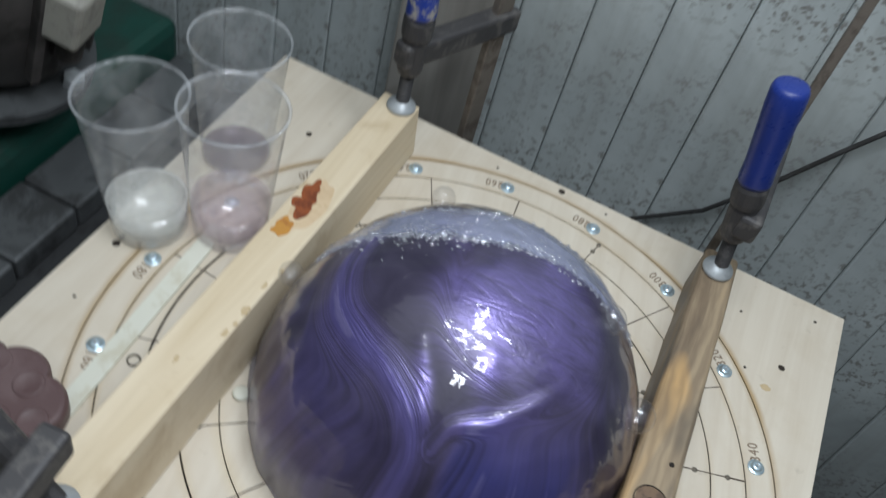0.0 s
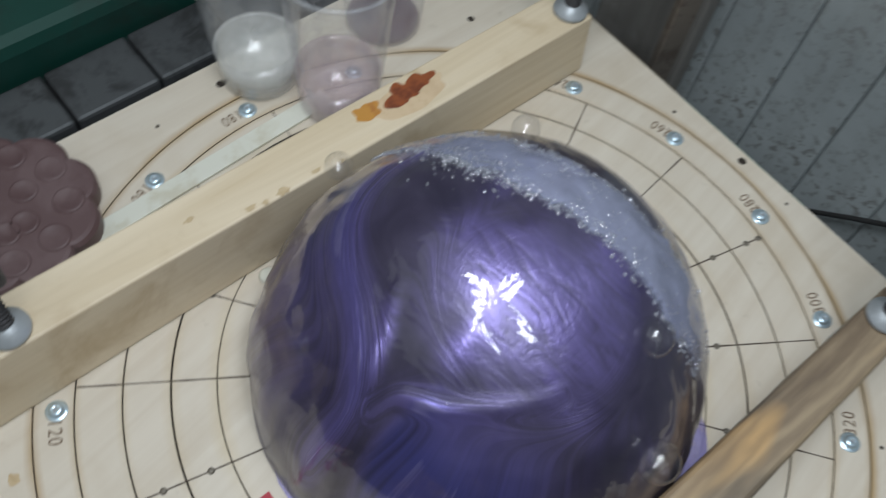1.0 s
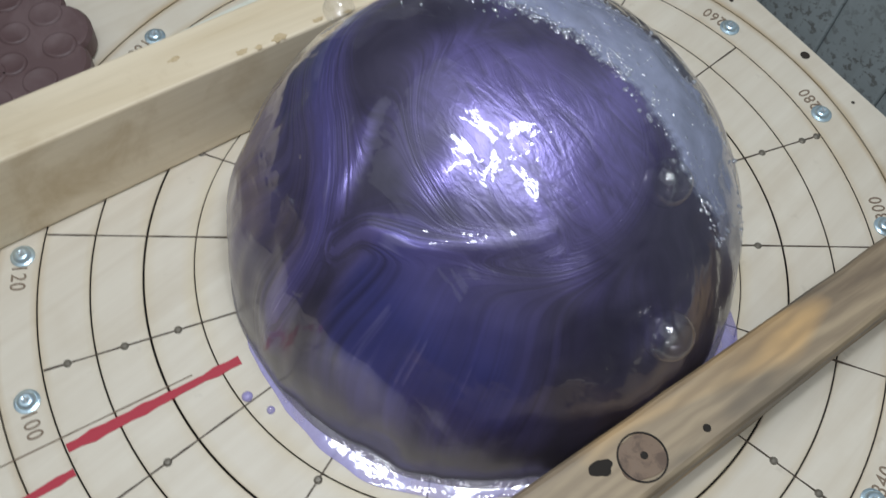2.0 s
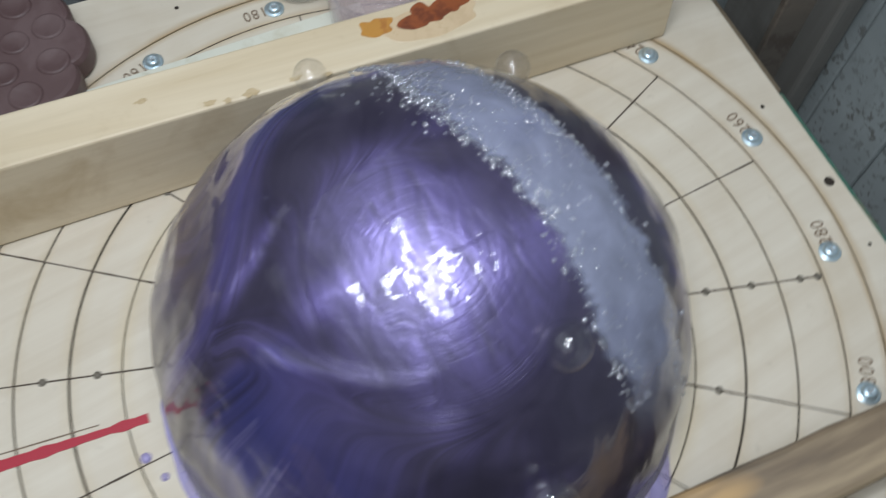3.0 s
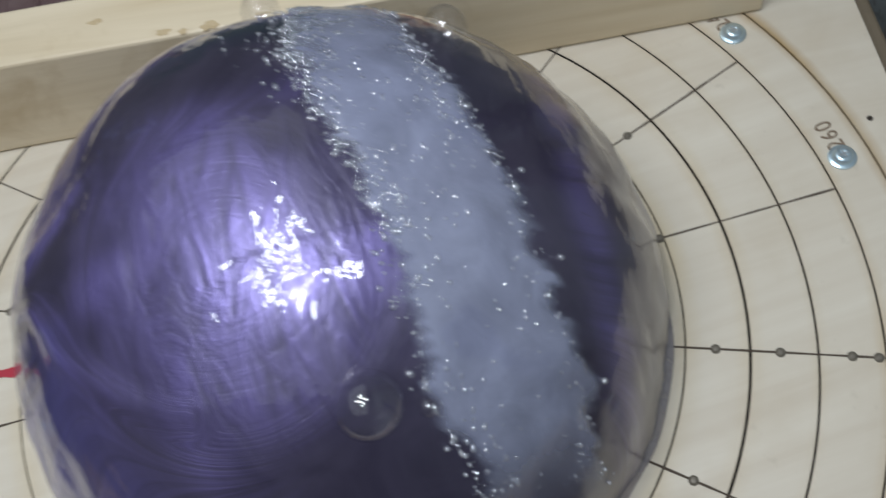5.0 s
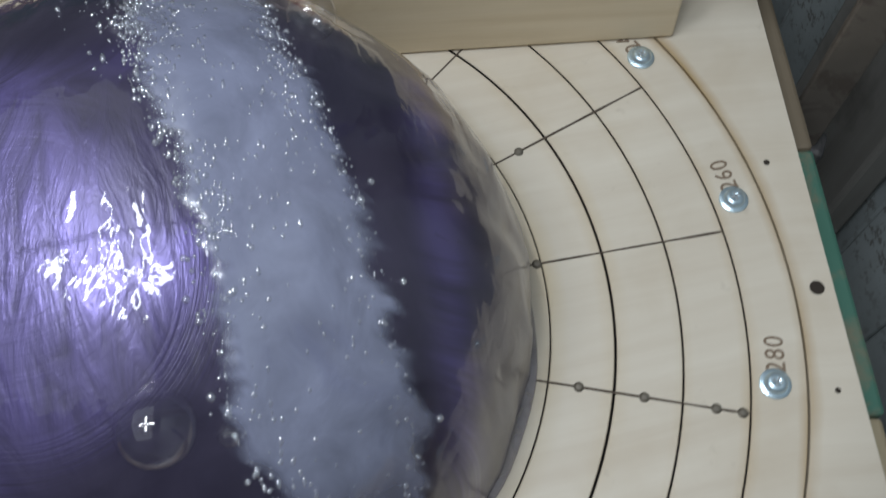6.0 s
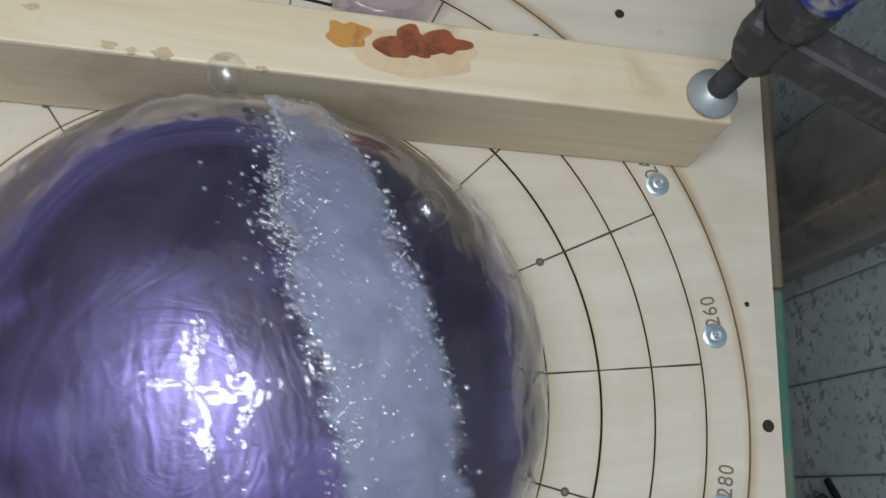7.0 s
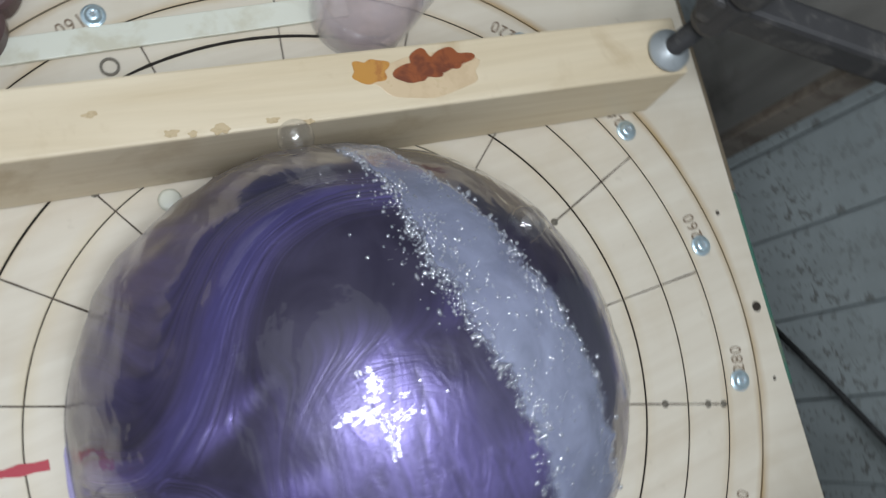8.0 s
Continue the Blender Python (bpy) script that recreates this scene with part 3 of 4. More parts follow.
GLUE = worn("dried_glue_wood", (0.62, 0.47, 0.30), (0.52, 0.37, 0.22), 0.3, 0.0, 80, 0.5, 0.1)


def blotch(cx, cy, rx, ry, z, seed, wob=0.35, thick=0.0003, seg=40):
    bm = bmesh.new()
    mid = bm.verts.new((cx, cy, z + thick))
    ring, low = [], []
    for k in range(seg):
        t = 2 * math.pi * k / seg
        w = 1 + wob * noise.noise((math.cos(t) * 1.5 + seed, math.sin(t) * 1.5, seed)) * 1.6
        ring.append(bm.verts.new((cx + rx * w * math.cos(t) * 0.96, cy + ry * w * math.sin(t) * 0.96, z + thick)))
        low.append(bm.verts.new((cx + rx * w * math.cos(t), cy + ry * w * math.sin(t), z - 0.0002)))
    for k in range(seg):
        n = (k + 1) % seg
        bm.faces.new((mid, ring[k], ring[n]))
        bm.faces.new((ring[k], low[k], low[n], ring[n]))
    return bm


part("glue_patch", blotch(-0.003, 0.064, 0.0105, 0.030, 0.053, 9.1, 0.2, 0.00015), GLUE, bar, "glossy dried glue around a knot")
for x, y, a, b in ((0.0085, -0.055, 0.002, 0.003), (0.0095, -0.034, 0.0022, 0.004), (0.010, -0.046, 0.0015, 0.002), (0.0085, -0.012, 0.0016, 0.003), (0.011, 0.004, 0.0012, 0.002), (-0.004, -0.085, 0.0014, 0.003)):
    part("speck", blotch(x, y, a, b, 0.053, x * 900, 0.4, 0.0002), SPECK, bar, "small brown speck")
part("stain", blotch(-0.0098, 0.0780, 0.0056, 0.0095, 0.053, 1.3, 0.4, 0.0005, 56), STAIN, bar, "rust-red stain")
part("stain", blotch(-0.0080, 0.0610, 0.0066, 0.0090, 0.053, 4.6, 0.45, 0.0004, 56), STAIN, bar, "rust-red stain")
part("stain", blotch(-0.0085, 0.0365, 0.0066, 0.0090, 0.053, 7.7, 0.3, 0.0003, 56), ORANGE, bar, "orange stain")


for o in bar.children:      # and is planed thinner towards one end
    for v in o.data.vertices:
        if v.co.z > 0.04:
            v.co.z -= 0.0015 + 0.019 * v.co.y


def weathered():
    m = shader("weathered_wood", (0.3, 0.2, 0.12), 0.55)
    v = coords(m, (34, 5, 34))
    g = noisy(m, v, 1.0, 5, 0.6, 1.0)
    w = node(m, "ShaderNodeTexWave", Scale=1.0, Distortion=9.0, Detail=3.0, Detail_Scale=1.2)
    wire(m, coords(m, (45, 12, 30)), w.inputs["Vector"])
    c = ramp(m, g, [(0.3, (0.09, 0.065, 0.045)), (0.5, (0.21, 0.155, 0.10)), (0.65, (0.34, 0.26, 0.165))])
    heart = ramp(m, noisy(m, coords(m, (38, 8, 20)), 1.0, 2, 0.5, 0.3), [(0.47, (0, 0, 0)), (0.62, (0.85,) * 3)])
    c = mix(m, heart, c, (0.52, 0.325, 0.14))
    c = mix(m, calc(m, "MULTIPLY", w.outputs["Fac"], 0.35), c, (0.13, 0.09, 0.06))
    dirt = ramp(m, noisy(m, coords(m, (30, 9, 30)), 1.0, 3, 0.6), [(0.55, (0, 0, 0)), (0.7, (0.7,) * 3)])
    c = mix(m, dirt, c, (0.075, 0.065, 0.055))
    base(m, c)
    rough_from(m, g, 0.4, 0.65)
    bump(m, g, 0.4, 0.0008)
    return m


plank = thing("weathered_plank", "weathered grey-brown wooden plank with knots clamped on the board", "wooden bar", BOARD.copy())
bm = bmesh.new()
rows = []
for i in range(24):
    v = 0.205 - i * 0.5 / 23
    f = min(1.0, (0.205 - v) / 0.24)
    l, r = 0.1205 + 0.0015 * f, 0.146 + 0.007 * f
    l += 0.0007 * noise.noise((v * 40, 1, 2))
    r += 0.0009 * noise.noise((v * 30, 5, 2))
    e = 0.003
    rows.append([bm.verts.new(p) for p in ((l, v, 0.0008), (l, v, 0.045 - e), (l + e * 0.4, v, 0.045 - e * 0.3), (l + e, v, 0.045), (r - e, v, 0.045), (r - e * 0.4, v, 0.045 - e * 0.3), (r, v, 0.045 - e), (r, v, 0.0008))])
for a, b in zip(rows, rows[1:]):
    for k in range(8):
        bm.faces.new((a[k], a[(k + 1) % 8], b[(k + 1) % 8], b[k]))
bm.faces.new(rows[0])
bm.faces.new(rows[-1][::-1])
part("beam", bm, weathered(), plank)
KNOT = worn("dark_knot_wood", (0.16, 0.10, 0.06), (0.08, 0.05, 0.035), 0.5, 0.0, 150, 0.7)
kn = BOARD.inverted() @ Vector((0.1335, -0.041, 0))
part("knot", blotch(kn.x, kn.y, 0.0095, 0.0105, 0.045, 3.3, 0.1), KNOT, plank, "round brown knot")
part("knot_ring", lathe([(0.0098, 0.0449), (0.0098, 0.0455), (0.0105, 0.0455), (0.0105, 0.0449)], 40, m=Matrix.Translation((kn.x, kn.y, 0))), CHAR, plank, "dark crack round the knot")
for x, y in ((0.144, -0.012), (0.1335, -0.040)):
    q = BOARD.inverted() @ Vector((x, y, 0))
    part("nail_hole", lathe([(0.0018, 0.045), (0.0016, 0.0454), (0, 0.0454)], 14, m=Matrix.Translation((q.x, q.y, 0))), CHAR, plank)
q = BOARD.inverted() @ Vector((0.121, -0.056, 0))
part("dark_knot", blotch(q.x + 0.004, q.y, 0.0035, 0.005, 0.045, 5.3, 0.2), CHAR, plank, "small dark knot")


part("board_stain", blotch(0.222, 0.108, 0.0042, 0.0028, 0.0, 2.2, 0.25, 0.0002), YELLOWED, dial, "yellow-brown stain")
part("board_stain", blotch(-0.128, -0.205, 0.0035, 0.003, 0.0, 6.2, 0.2, 0.0002), YELLOWED, dial, "faint yellow-brown stain")

# ---------------- clamps ----------------
def clamp(label, u, v, base_z, toward, handle_mat, rail_top, lean=0.0, half=0.0085):
    """An F-clamp: spindle at (u, v) on the bar, rail at toward, both in the board's axes."""
    c = thing("clamp", label, "clamp", BOARD @ pose(u, v, 0), group="clamps on the board")
    z = base_z
    part("pad", lathe([(0, z), (0.0105, z), (0.0115, z + 0.0015), (0.0112, z + 0.0035), (0.007, z + 0.0055), (0.0055, z + 0.008), (0, z + 0.008)], 28), BARE, c, "round grey steel pad", True)
    prof = [(0, z + 0.0075)]
    k = z + 0.0075
    while k < z + 0.045:
        prof += [(0.0046, k), (0.0055, k + 0.001)]
        k += 0.002
    part("spindle", lathe(prof + [(0, k)], 16), STEEL, c, "dark threaded spindle")
    part("nut", lathe([(0, z + 0.036), (0.0085, z + 0.036), (0.0098, z + 0.04), (0.0098, z + 0.064), (0.0085, z + 0.068), (0, z + 0.068)], 20), STEEL, c, smooth=False)
    part("collar", lathe([(0.006, z + 0.066), (0.0108, z + 0.068), (0.0116, z + 0.072), (0.0116, z + 0.083), (0.0108, z + 0.086), (0.006, z + 0.087)], 22), STEEL, c, "dark knurled collar")
    hz = z + 0.0865
    part("handle", lathe([(0, hz), (0.0108, hz), (0.0114, hz + 0.003), (0.0106, hz + 0.016), (0.0112, hz + 0.035), (0.0121, hz + 0.060), (0.0120, hz + 0.073), (0.0108, hz + 0.0765), (0.0085, hz + 0.0775), (0, hz + 0.0775)], 28), handle_mat, c, "blue lacquered handle", True)
    if lean:      # the spindle's upper end leans over
        tip = Matrix.Translation((0, 0, z + 0.01)) @ pose(0, 0, 0, 0, lean, 0) @ Matrix.Translation((0, 0, -z - 0.01))
        for o in c.children:
            if o.name.split(".")[0] in ("spindle", "nut", "collar", "handle"):
                o.matrix_basis = tip
    d = Vector((toward[0] - u, toward[1] - v, 0))
    ang = math.degrees(math.atan2(d.y, d.x))
    L = d.length
    arm = part("arm", block(-0.012, L + 0.016, -0.008, 0.008, z + 0.044, z + 0.064, 0.003), STEEL, c, "dark cast sliding arm")
    arm.matrix_basis = pose(0, 0, 0, 0, 0, ang)
    rail = part("rail", block(L - half, L + half, -0.0035, 0.0035, -0.075, rail_top, 0.001), RAIL, c, "rusty flat steel rail")
    rail.matrix_basis = pose(0, 0, 0, 0, 0, ang)
    jaw = part("fixed_jaw", block(0.0, L + 0.014, -0.008, 0.008, -0.075, -0.055, 0.003), STEEL, c)
    jaw.matrix_basis = pose(0, 0, 0, 0, 0, ang)
    foot = part("jaw_foot", lathe([(0, -0.056), (0.009, -0.056), (0.011, -0.05), (0.011, -0.0455), (0, -0.0455)], 18), BARE, c)
    return c


clamp("dark steel clamp with chipped blue handle on the pine bar", -0.1350, 0.1965, 0.0478, (-0.098, 0.276), BLUE_CHIP, 0.19)
clamp("dark steel clamp with glossy blue handle on the weathered plank", 0.1320, 0.1860, 0.045, (0.134, 0.276), BLUE, 0.31, -9.0, 0.0042)
clamp("dark steel clamp with blue handle at the pine bar's end", -0.1340, -0.1870, 0.0551, (-0.128, -0.262), BLUE_CHIP, 0.09, -38)

# ---------------- loose things on the board ----------------
disc = part("washer", lathe([(0, 0.0008), (0.0055, 0.0008), (0.0055, 0.0018), (0.004, 0.0026), (0, 0.0028)], 26), STRIP, smooth=True)
disc.matrix_basis = Matrix.Translation((-0.1195, -0.0375, 0))
tagged(disc, "small pale greenish disc lying beside the pine bar", "washer")
strip = thing("pale_strip", "thin pale varnished wooden strip lying on the dial", "wooden strip", pose(-0.2005, -0.012, 0.0, 0, 0, -7.5))
part("slat", block(-0.0065, 0.0065, -0.095, 0.095, 0.0004, 0.0026, 0.0005), STRIP, strip)
mark = part("washer", lathe([(0.0034, 0.0002), (0.0034, 0.0012), (0.0046, 0.0012), (0.0046, 0.0002), (0.0034, 0.0002)], 28), NAIL)
mark.matrix_basis = Matrix.Translation((-0.190, -0.040, 0))
tagged(mark, "small dull brown ring lying on the dial", "washer")


def cup(label, x, y, rest, h, rest_h, lean=0.0, top=0.0345, low=0.0258):
    c = thing("plastic_cup", label, "cup", pose(x, y, 0.0004 + low * math.sin(radians(abs(lean))), 0, lean, 0), group="plastic cups on the board")
    t = 0.0005
    prof = [(0, 0.0012), (low - 0.004, 0.0012), (low - 0.002, 0.0), (low, 0.002)]
    n = 12
    for i in range(1, n + 1):
        f = i / n
        prof.append((low + (top - low) * f, 0.002 + (h - 0.005) * f))
    wall_ = part("body", lathe(prof, 48), CUP, c, smooth=True)
    part("rim", lathe([(top, h - 0.0032), (top + 0.0013, h - 0.0028), (top + 0.0018, h - 0.0012), (top + 0.0012, h), (top - 0.0002, h - 0.0002), (top - 0.0004, h - 0.0026), (top, h - 0.0032)], 48), CUP, c, "thick rolled rim", True)
    if rest:
        r1 = low + (top - low) * rest_h / h - 0.0008
        part("resin_rest", lathe([(0, 0.0022), (low - 0.0012, 0.003), (r1, rest_h), (r1 - 0.002, rest_h - 0.002), (low - 0.006, 0.006), (0, 0.0052)], 40), rest, c, "leftover resin film", True)
    return c


cup("clear plastic cup with whitish resin rest in it", -0.2315, 0.065, WHITE_REST, 0.118, 0.029, -4.0)
cup("clear plastic cup with pinkish resin rest in it", -0.1815, 0.086, PINK_REST, 0.116, 0.032)
cup("clear plastic cup with a dark purple film at its bottom", -0.208, 0.158, PURPLE_REST, 0.110, 0.006)

# scalloped palette
PALETTE = worn("brown_silicone", (0.105, 0.062, 0.062), (0.15, 0.10, 0.10), 0.45, 0.0, 35, 0.6)
PURPLE_WELL = shader("purple_paint_rest", (0.05, 0.02, 0.09), 0.2)
pal = thing("silicone_palette", "brown scalloped silicone mould with round wells and paint rests", "mould", pose(-0.252, -0.116, 0.0))
bm = bmesh.new()
n = 144
outl = []
for k in range(n):
    t = 2 * math.pi * k / n
    outl.append(0.0485 + 0.0065 * abs(math.cos(4.5 * t + 0.4)) ** 0.6)
levels = []
for z, s in ((0.0006, 0.96), (0.003, 1.0), (0.013, 1.0), (0.0155, 0.965), (0.016, 0.92)):
    levels.append([bm.verts.new((outl[k] * s * math.cos(2 * math.pi * k / n), outl[k] * s * math.sin(2 * math.pi * k / n), z)) for k in range(n)])
for a, b in zip(levels, levels[1:]):
    for k in range(n):
        bm.faces.new((a[k], a[(k + 1) % n], b[(k + 1) % n], b[k]))
bm.faces.new(levels[-1])
bm.faces.new(levels[0][::-1])
part("slab", bm, PALETTE, pal)
for k in range(9):
    a = k * 2 * math.pi / 9 + 0.26
    for rad, rr in ((0.037, 0.0075),) + (((0.017, 0.0065),) if k % 2 == 0 else ()):
        part("well", lathe([(rr + 0.0018, 0.0158), (rr + 0.0012, 0.0172), (rr, 0.0172), (rr * 0.8, 0.0164), (0, 0.0162)], 22, m=pose(rad * math.cos(a), rad * math.sin(a), 0)),
             PURPLE_WELL if k in (4, 5) else PALETTE, pal, "well with dark purple paint" if k in (4, 5) else "", True)

# ---------------- the resin dome ----------------
DC = Vector((0.004, 0.006, 0.0))
DA, DH, DP = 0.1250, 0.1380, 2.0


def glide(points, n=4):
    """A smooth trail through a few points."""
    p = [points[0], *points, points[-1]]
    out = []
    for a, b, c, d in zip(p, p[1:], p[2:], p[3:]):
        for k in range(n):
            t = k / n
            out.append(tuple(0.5 * (2 * b[q] + (c[q] - a[q]) * t + (2 * a[q] - 5 * b[q] + 4 * c[q] - d[q]) * t * t + (3 * b[q] - a[q] - 3 * c[q] + d[q]) * t ** 3) for q in (0, 1)))
    return (*out, points[-1])


FOLD = glide(((-0.070, 0.030), (-0.076, 0.004), (-0.070, -0.025), (-0.052, -0.045), (-0.032, -0.059), (-0.016, -0.074), (-0.008, -0.090), (-0.014, -0.108)))
CREST = glide(((-0.022, -0.043), (-0.018, -0.052), (-0.013, -0.062), (-0.010, -0.074)))
CURL = glide(((0.001, -0.084), (0.006, -0.076), (0.014, -0.072), (0.027, -0.067), (0.042, -0.055), (0.056, -0.040), (0.061, -0.031)))
HUB = (0.030, -0.008)      # the swirl's middle, off the crown


def trail(x, y, line):
    """Distance in plan from a trail of points."""
    if x > 0.1 or y > 0.065 or y > 0.01 and x > -0.035:
        return 0.05      # far from both folds
    best = 9.0
    for (ax, ay), (bx, by) in zip(line, line[1:]):
        dx, dy = bx - ax, by - ay
        t = max(0.0, min(1.0, ((x - ax) * dx + (y - ay) * dy) / (dx * dx + dy * dy)))
        best = min(best, math.hypot(x - ax - t * dx, y - ay - t * dy))
    return best


def dome_point(az, el, lift=0.0):
    """az: radians clockwise from +y; el: 0 at the rim, pi/2 on top."""
    ce, se = abs(math.cos(el)) ** (2 / DP), abs(math.sin(el)) ** (2 / DP)
    d = Vector((math.sin(az), math.cos(az), 0))
    a = DA * (1 + 0.007 * math.sin(2 * az + 0.6) + 0.008 * math.sin(3 * az + 2.0))
    a -= 0.0025 * max(0.0, math.cos(az - radians(45)))
    p = DC + d * (a * ce) + Vector((0, 0, DH * se))
    nrm = (d * ce / DA + Vector((0, 0, se / DH))).normalized()
    # low wrinkles near the rim, and the folds of the skin
    low = math.cos(el) ** 3
    w = 0.0018 * noise.noise(Vector((p.x, p.y, p.z * 0.4)) * 38) * low + 0.0013 * noise.noise(Vector((p.x, p.y, p.z * 0.35)) * 95) * low
    w += 0.0015 * noise.noise(p * 14) + 0.0005 * noise.noise(p * 40)
    f1, f2 = trail(p.x, p.y, FOLD), trail(p.x, p.y, CURL)
    w += 0.0006 * math.exp(-(f1 / 0.007) ** 2) + 0.0013 * math.exp(-(f2 / 0.0032) ** 2) * max(0.0, min(1.0, (0.064 - p.x) / 0.02, (p.x + 0.002) / 0.012)) + 0.0006 * math.exp(-(trail(p.x, p.y, CREST) / 0.003) ** 2)
    blister = math.hypot((p.x - 0.017) / 0.006, (p.y + 0.047) / 0.009)
    w += 0.0011 * math.exp(-blister ** 2)
    return p + nrm * (w + lift), nrm


dome = thing("resin_dome", "glossy purple pearlescent resin dome with swirls and cloudy foam streak", "resin dome")
me = bpy.data.meshes.new("shell")
NA, NE = 300, 120
verts, faces = [], []
for j in range(NE):
    el = (math.pi / 2) * (j / NE)
    for i in range(NA):
        p, _ = dome_point(2 * math.pi * i / NA, el)
        verts.append(p)
top = len(verts)
verts.append(dome_point(0, math.pi / 2)[0])
for j in range(NE - 1):
    for i in range(NA):
        n = (i + 1) % NA
        faces.append((j * NA + i, (j + 1) * NA + i, (j + 1) * NA + n, j * NA + n))
for i in range(NA):
    faces.append(((NE - 1) * NA + i, top, (NE - 1) * NA + (i + 1) % NA))
me.from_pydata(verts, [], faces)
uv = me.uv_layers.new(name="flow")


def beside(x, y, line):
    """Signed distance from a trail, and the way along it."""
    best, along, run = 9.0, 0.0, 0.0
    for (ax, ay), (bx, by) in zip(line, line[1:]):
        dx, dy = bx - ax, by - ay
        size = math.hypot(dx, dy)
        t = max(0.0, min(1.0, ((x - ax) * dx + (y - ay) * dy) / size ** 2))
        d = math.hypot(x - ax - t * dx, y - ay - t * dy)
        if d < abs(best):
            best = math.copysign(d, dx * (y - ay) - dy * (x - ax))
            along = run + t * size
        run += size
    return best, along


def flow(p):
    """Flow lines: they run down the flanks, and along the folds."""
    x, y = p.x - HUB[0], p.y - HUB[1]
    r = math.hypot(x, y)
    az = math.atan2(-x, -y)
    bend = noise.noise_vector(p * 13)
    turn = 1 / (1 + math.exp((r - 0.046) / 0.003))
    u, v = (az / (2 * math.pi) + 0.03 * bend.x) * (1 - turn) + turn * (r * 8.0 + 0.14 * bend.x), (r * 7 + 0.3 * bend.y) * (1 - turn) + turn * az * 0.6
    for line, reach in ((FOLD, 0.010), (CURL, 0.0045)):
        d, run = beside(p.x, p.y, line)
        w = 1 / (1 + math.exp((abs(d) - reach) / (0.2 * reach)))
        u, v = u * (1 - w) + w * (d * 5.0 + 0.02 * bend.x), v * (1 - w) + w * run * 9
    return u, v


for poly in me.polygons:
    cs = [flow(verts[me.loops[li].vertex_index]) for li in poly.loop_indices]
    m0 = cs[0][0]
    for li, (a, b) in zip(poly.loop_indices, cs):
        while a - m0 > 0.5:
            a -= 1
        while a - m0 < -0.5:
            a += 1
        uv.data[li].uv = (a, b)
    poly.use_smooth = True
# how much mica the resin carries from place to place: silky hub, folds, front curtain
held_amounts = {"mica": [], "blue": [], "silk": [], "bare": [], "low": []}
for k, p in enumerate(verts):
    x, y = p.x - HUB[0], p.y - HUB[1]
    r = math.hypot(x, y)
    wob = 0.032 * noise.noise(p * 22) + 0.016 * noise.noise(p * 50)
    # the hub's swirled mica also paints in the broad glow round the lamp's reflection
    hub = math.exp(-(max(0.0, r + wob - 0.024) / 0.022) ** 2)
    still_hub = math.exp(-(max(0.0, r - 0.034) / 0.014) ** 2)
    fold_ = math.exp(-(trail(p.x, p.y, FOLD) / 0.0068) ** 2) * (0.7 if p.y > -0.005 else 1.0 - 0.3 * max(0.0, min(1.0, (p.y + 0.03) / 0.025)))
    curl_ = math.exp(-(trail(p.x, p.y, CURL) / 0.006) ** 2) * max(0.0, min(1.0, (p.x + 0.002) / 0.014)) * max(0.0, min(1.0, (0.062 - p.x) / 0.035))
    a = math.atan2(x, -y)
    swing = a + 0.5 * noise.noise((a * 2, p.z * 25, 4.0)) * 0.2
    front = min(1.0, max(0.0, (swing + 0.27) / 0.09)) * min(1.0, max(0.0, (0.98 - swing) / 0.3)) * min(1.0, max(0.0, (r - 0.050) / 0.028)) * min(1.0, max(0.0, (p.z - 0.018) / 0.045))
    crest_ = math.exp(-(trail(p.x, p.y, CREST) / 0.0038) ** 2) * max(0.0, min(1.0, (-0.044 - p.y) / 0.014))
    left = math.exp(-((a + 1.05) / 0.5) ** 2) * min(1.0, max(0.0, (r - 0.08) / 0.03)) * 0.32
    spot = math.exp(-((p.x - 0.017) / 0.007) ** 2 - ((p.y + 0.047) / 0.010) ** 2)
    back = math.exp(-((p.y - 0.098 + 0.12 * p.x) / 0.006) ** 2) * 0.35
    held_amounts["mica"].append(min(1.0, 0.52 * hub + 0.8 * spot + 0.95 * fold_ + 0.8 * crest_ + 0.55 * curl_ + 0.72 * front + left + back))
    held_amounts["blue"].append(min(1.0, 0.95 * front + left + 0.3 * fold_))
    held_amounts["silk"].append(still_hub)
    held_amounts["low"].append(max(0.0, min(1.0, (0.066 - p.z) / 0.045)))
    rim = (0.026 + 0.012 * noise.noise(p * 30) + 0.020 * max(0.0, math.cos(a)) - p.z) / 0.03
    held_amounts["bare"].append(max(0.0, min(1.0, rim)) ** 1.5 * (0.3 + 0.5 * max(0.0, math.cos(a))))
for key, values in held_amounts.items():
    me.attributes.new(key, "FLOAT", "POINT")
    me.attributes[key].data.foreach_set("value", values)
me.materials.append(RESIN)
shell = new("shell", me)
shell.parent = dome


def surf(x, y, lift=0.0):
    """A place on the dome over (x, y)."""
    d = Vector((x - DC.x, y - DC.y))
    az = math.atan2(d.x, d.y)
    lo, hi = 0.0, math.pi / 2
    for _ in range(16):
        mid = (lo + hi) / 2
        p, _n = dome_point(az, mid, lift)
        if Vector((p.x - DC.x, p.y - DC.y)).length > d.length:
            lo = mid
        else:
            hi = mid
    return dome_point(az, (lo + hi) / 2, lift)


def foam_edges(x):
    """The streak's two borders over x."""
    f = max(0.0, min(1.0, (x + 0.11) / 0.2))
    return 0.0255 + 0.003 * math.sin(x * 60) + 0.012 * f * f, 0.040 + 0.036 * math.sin(f * 1.7)


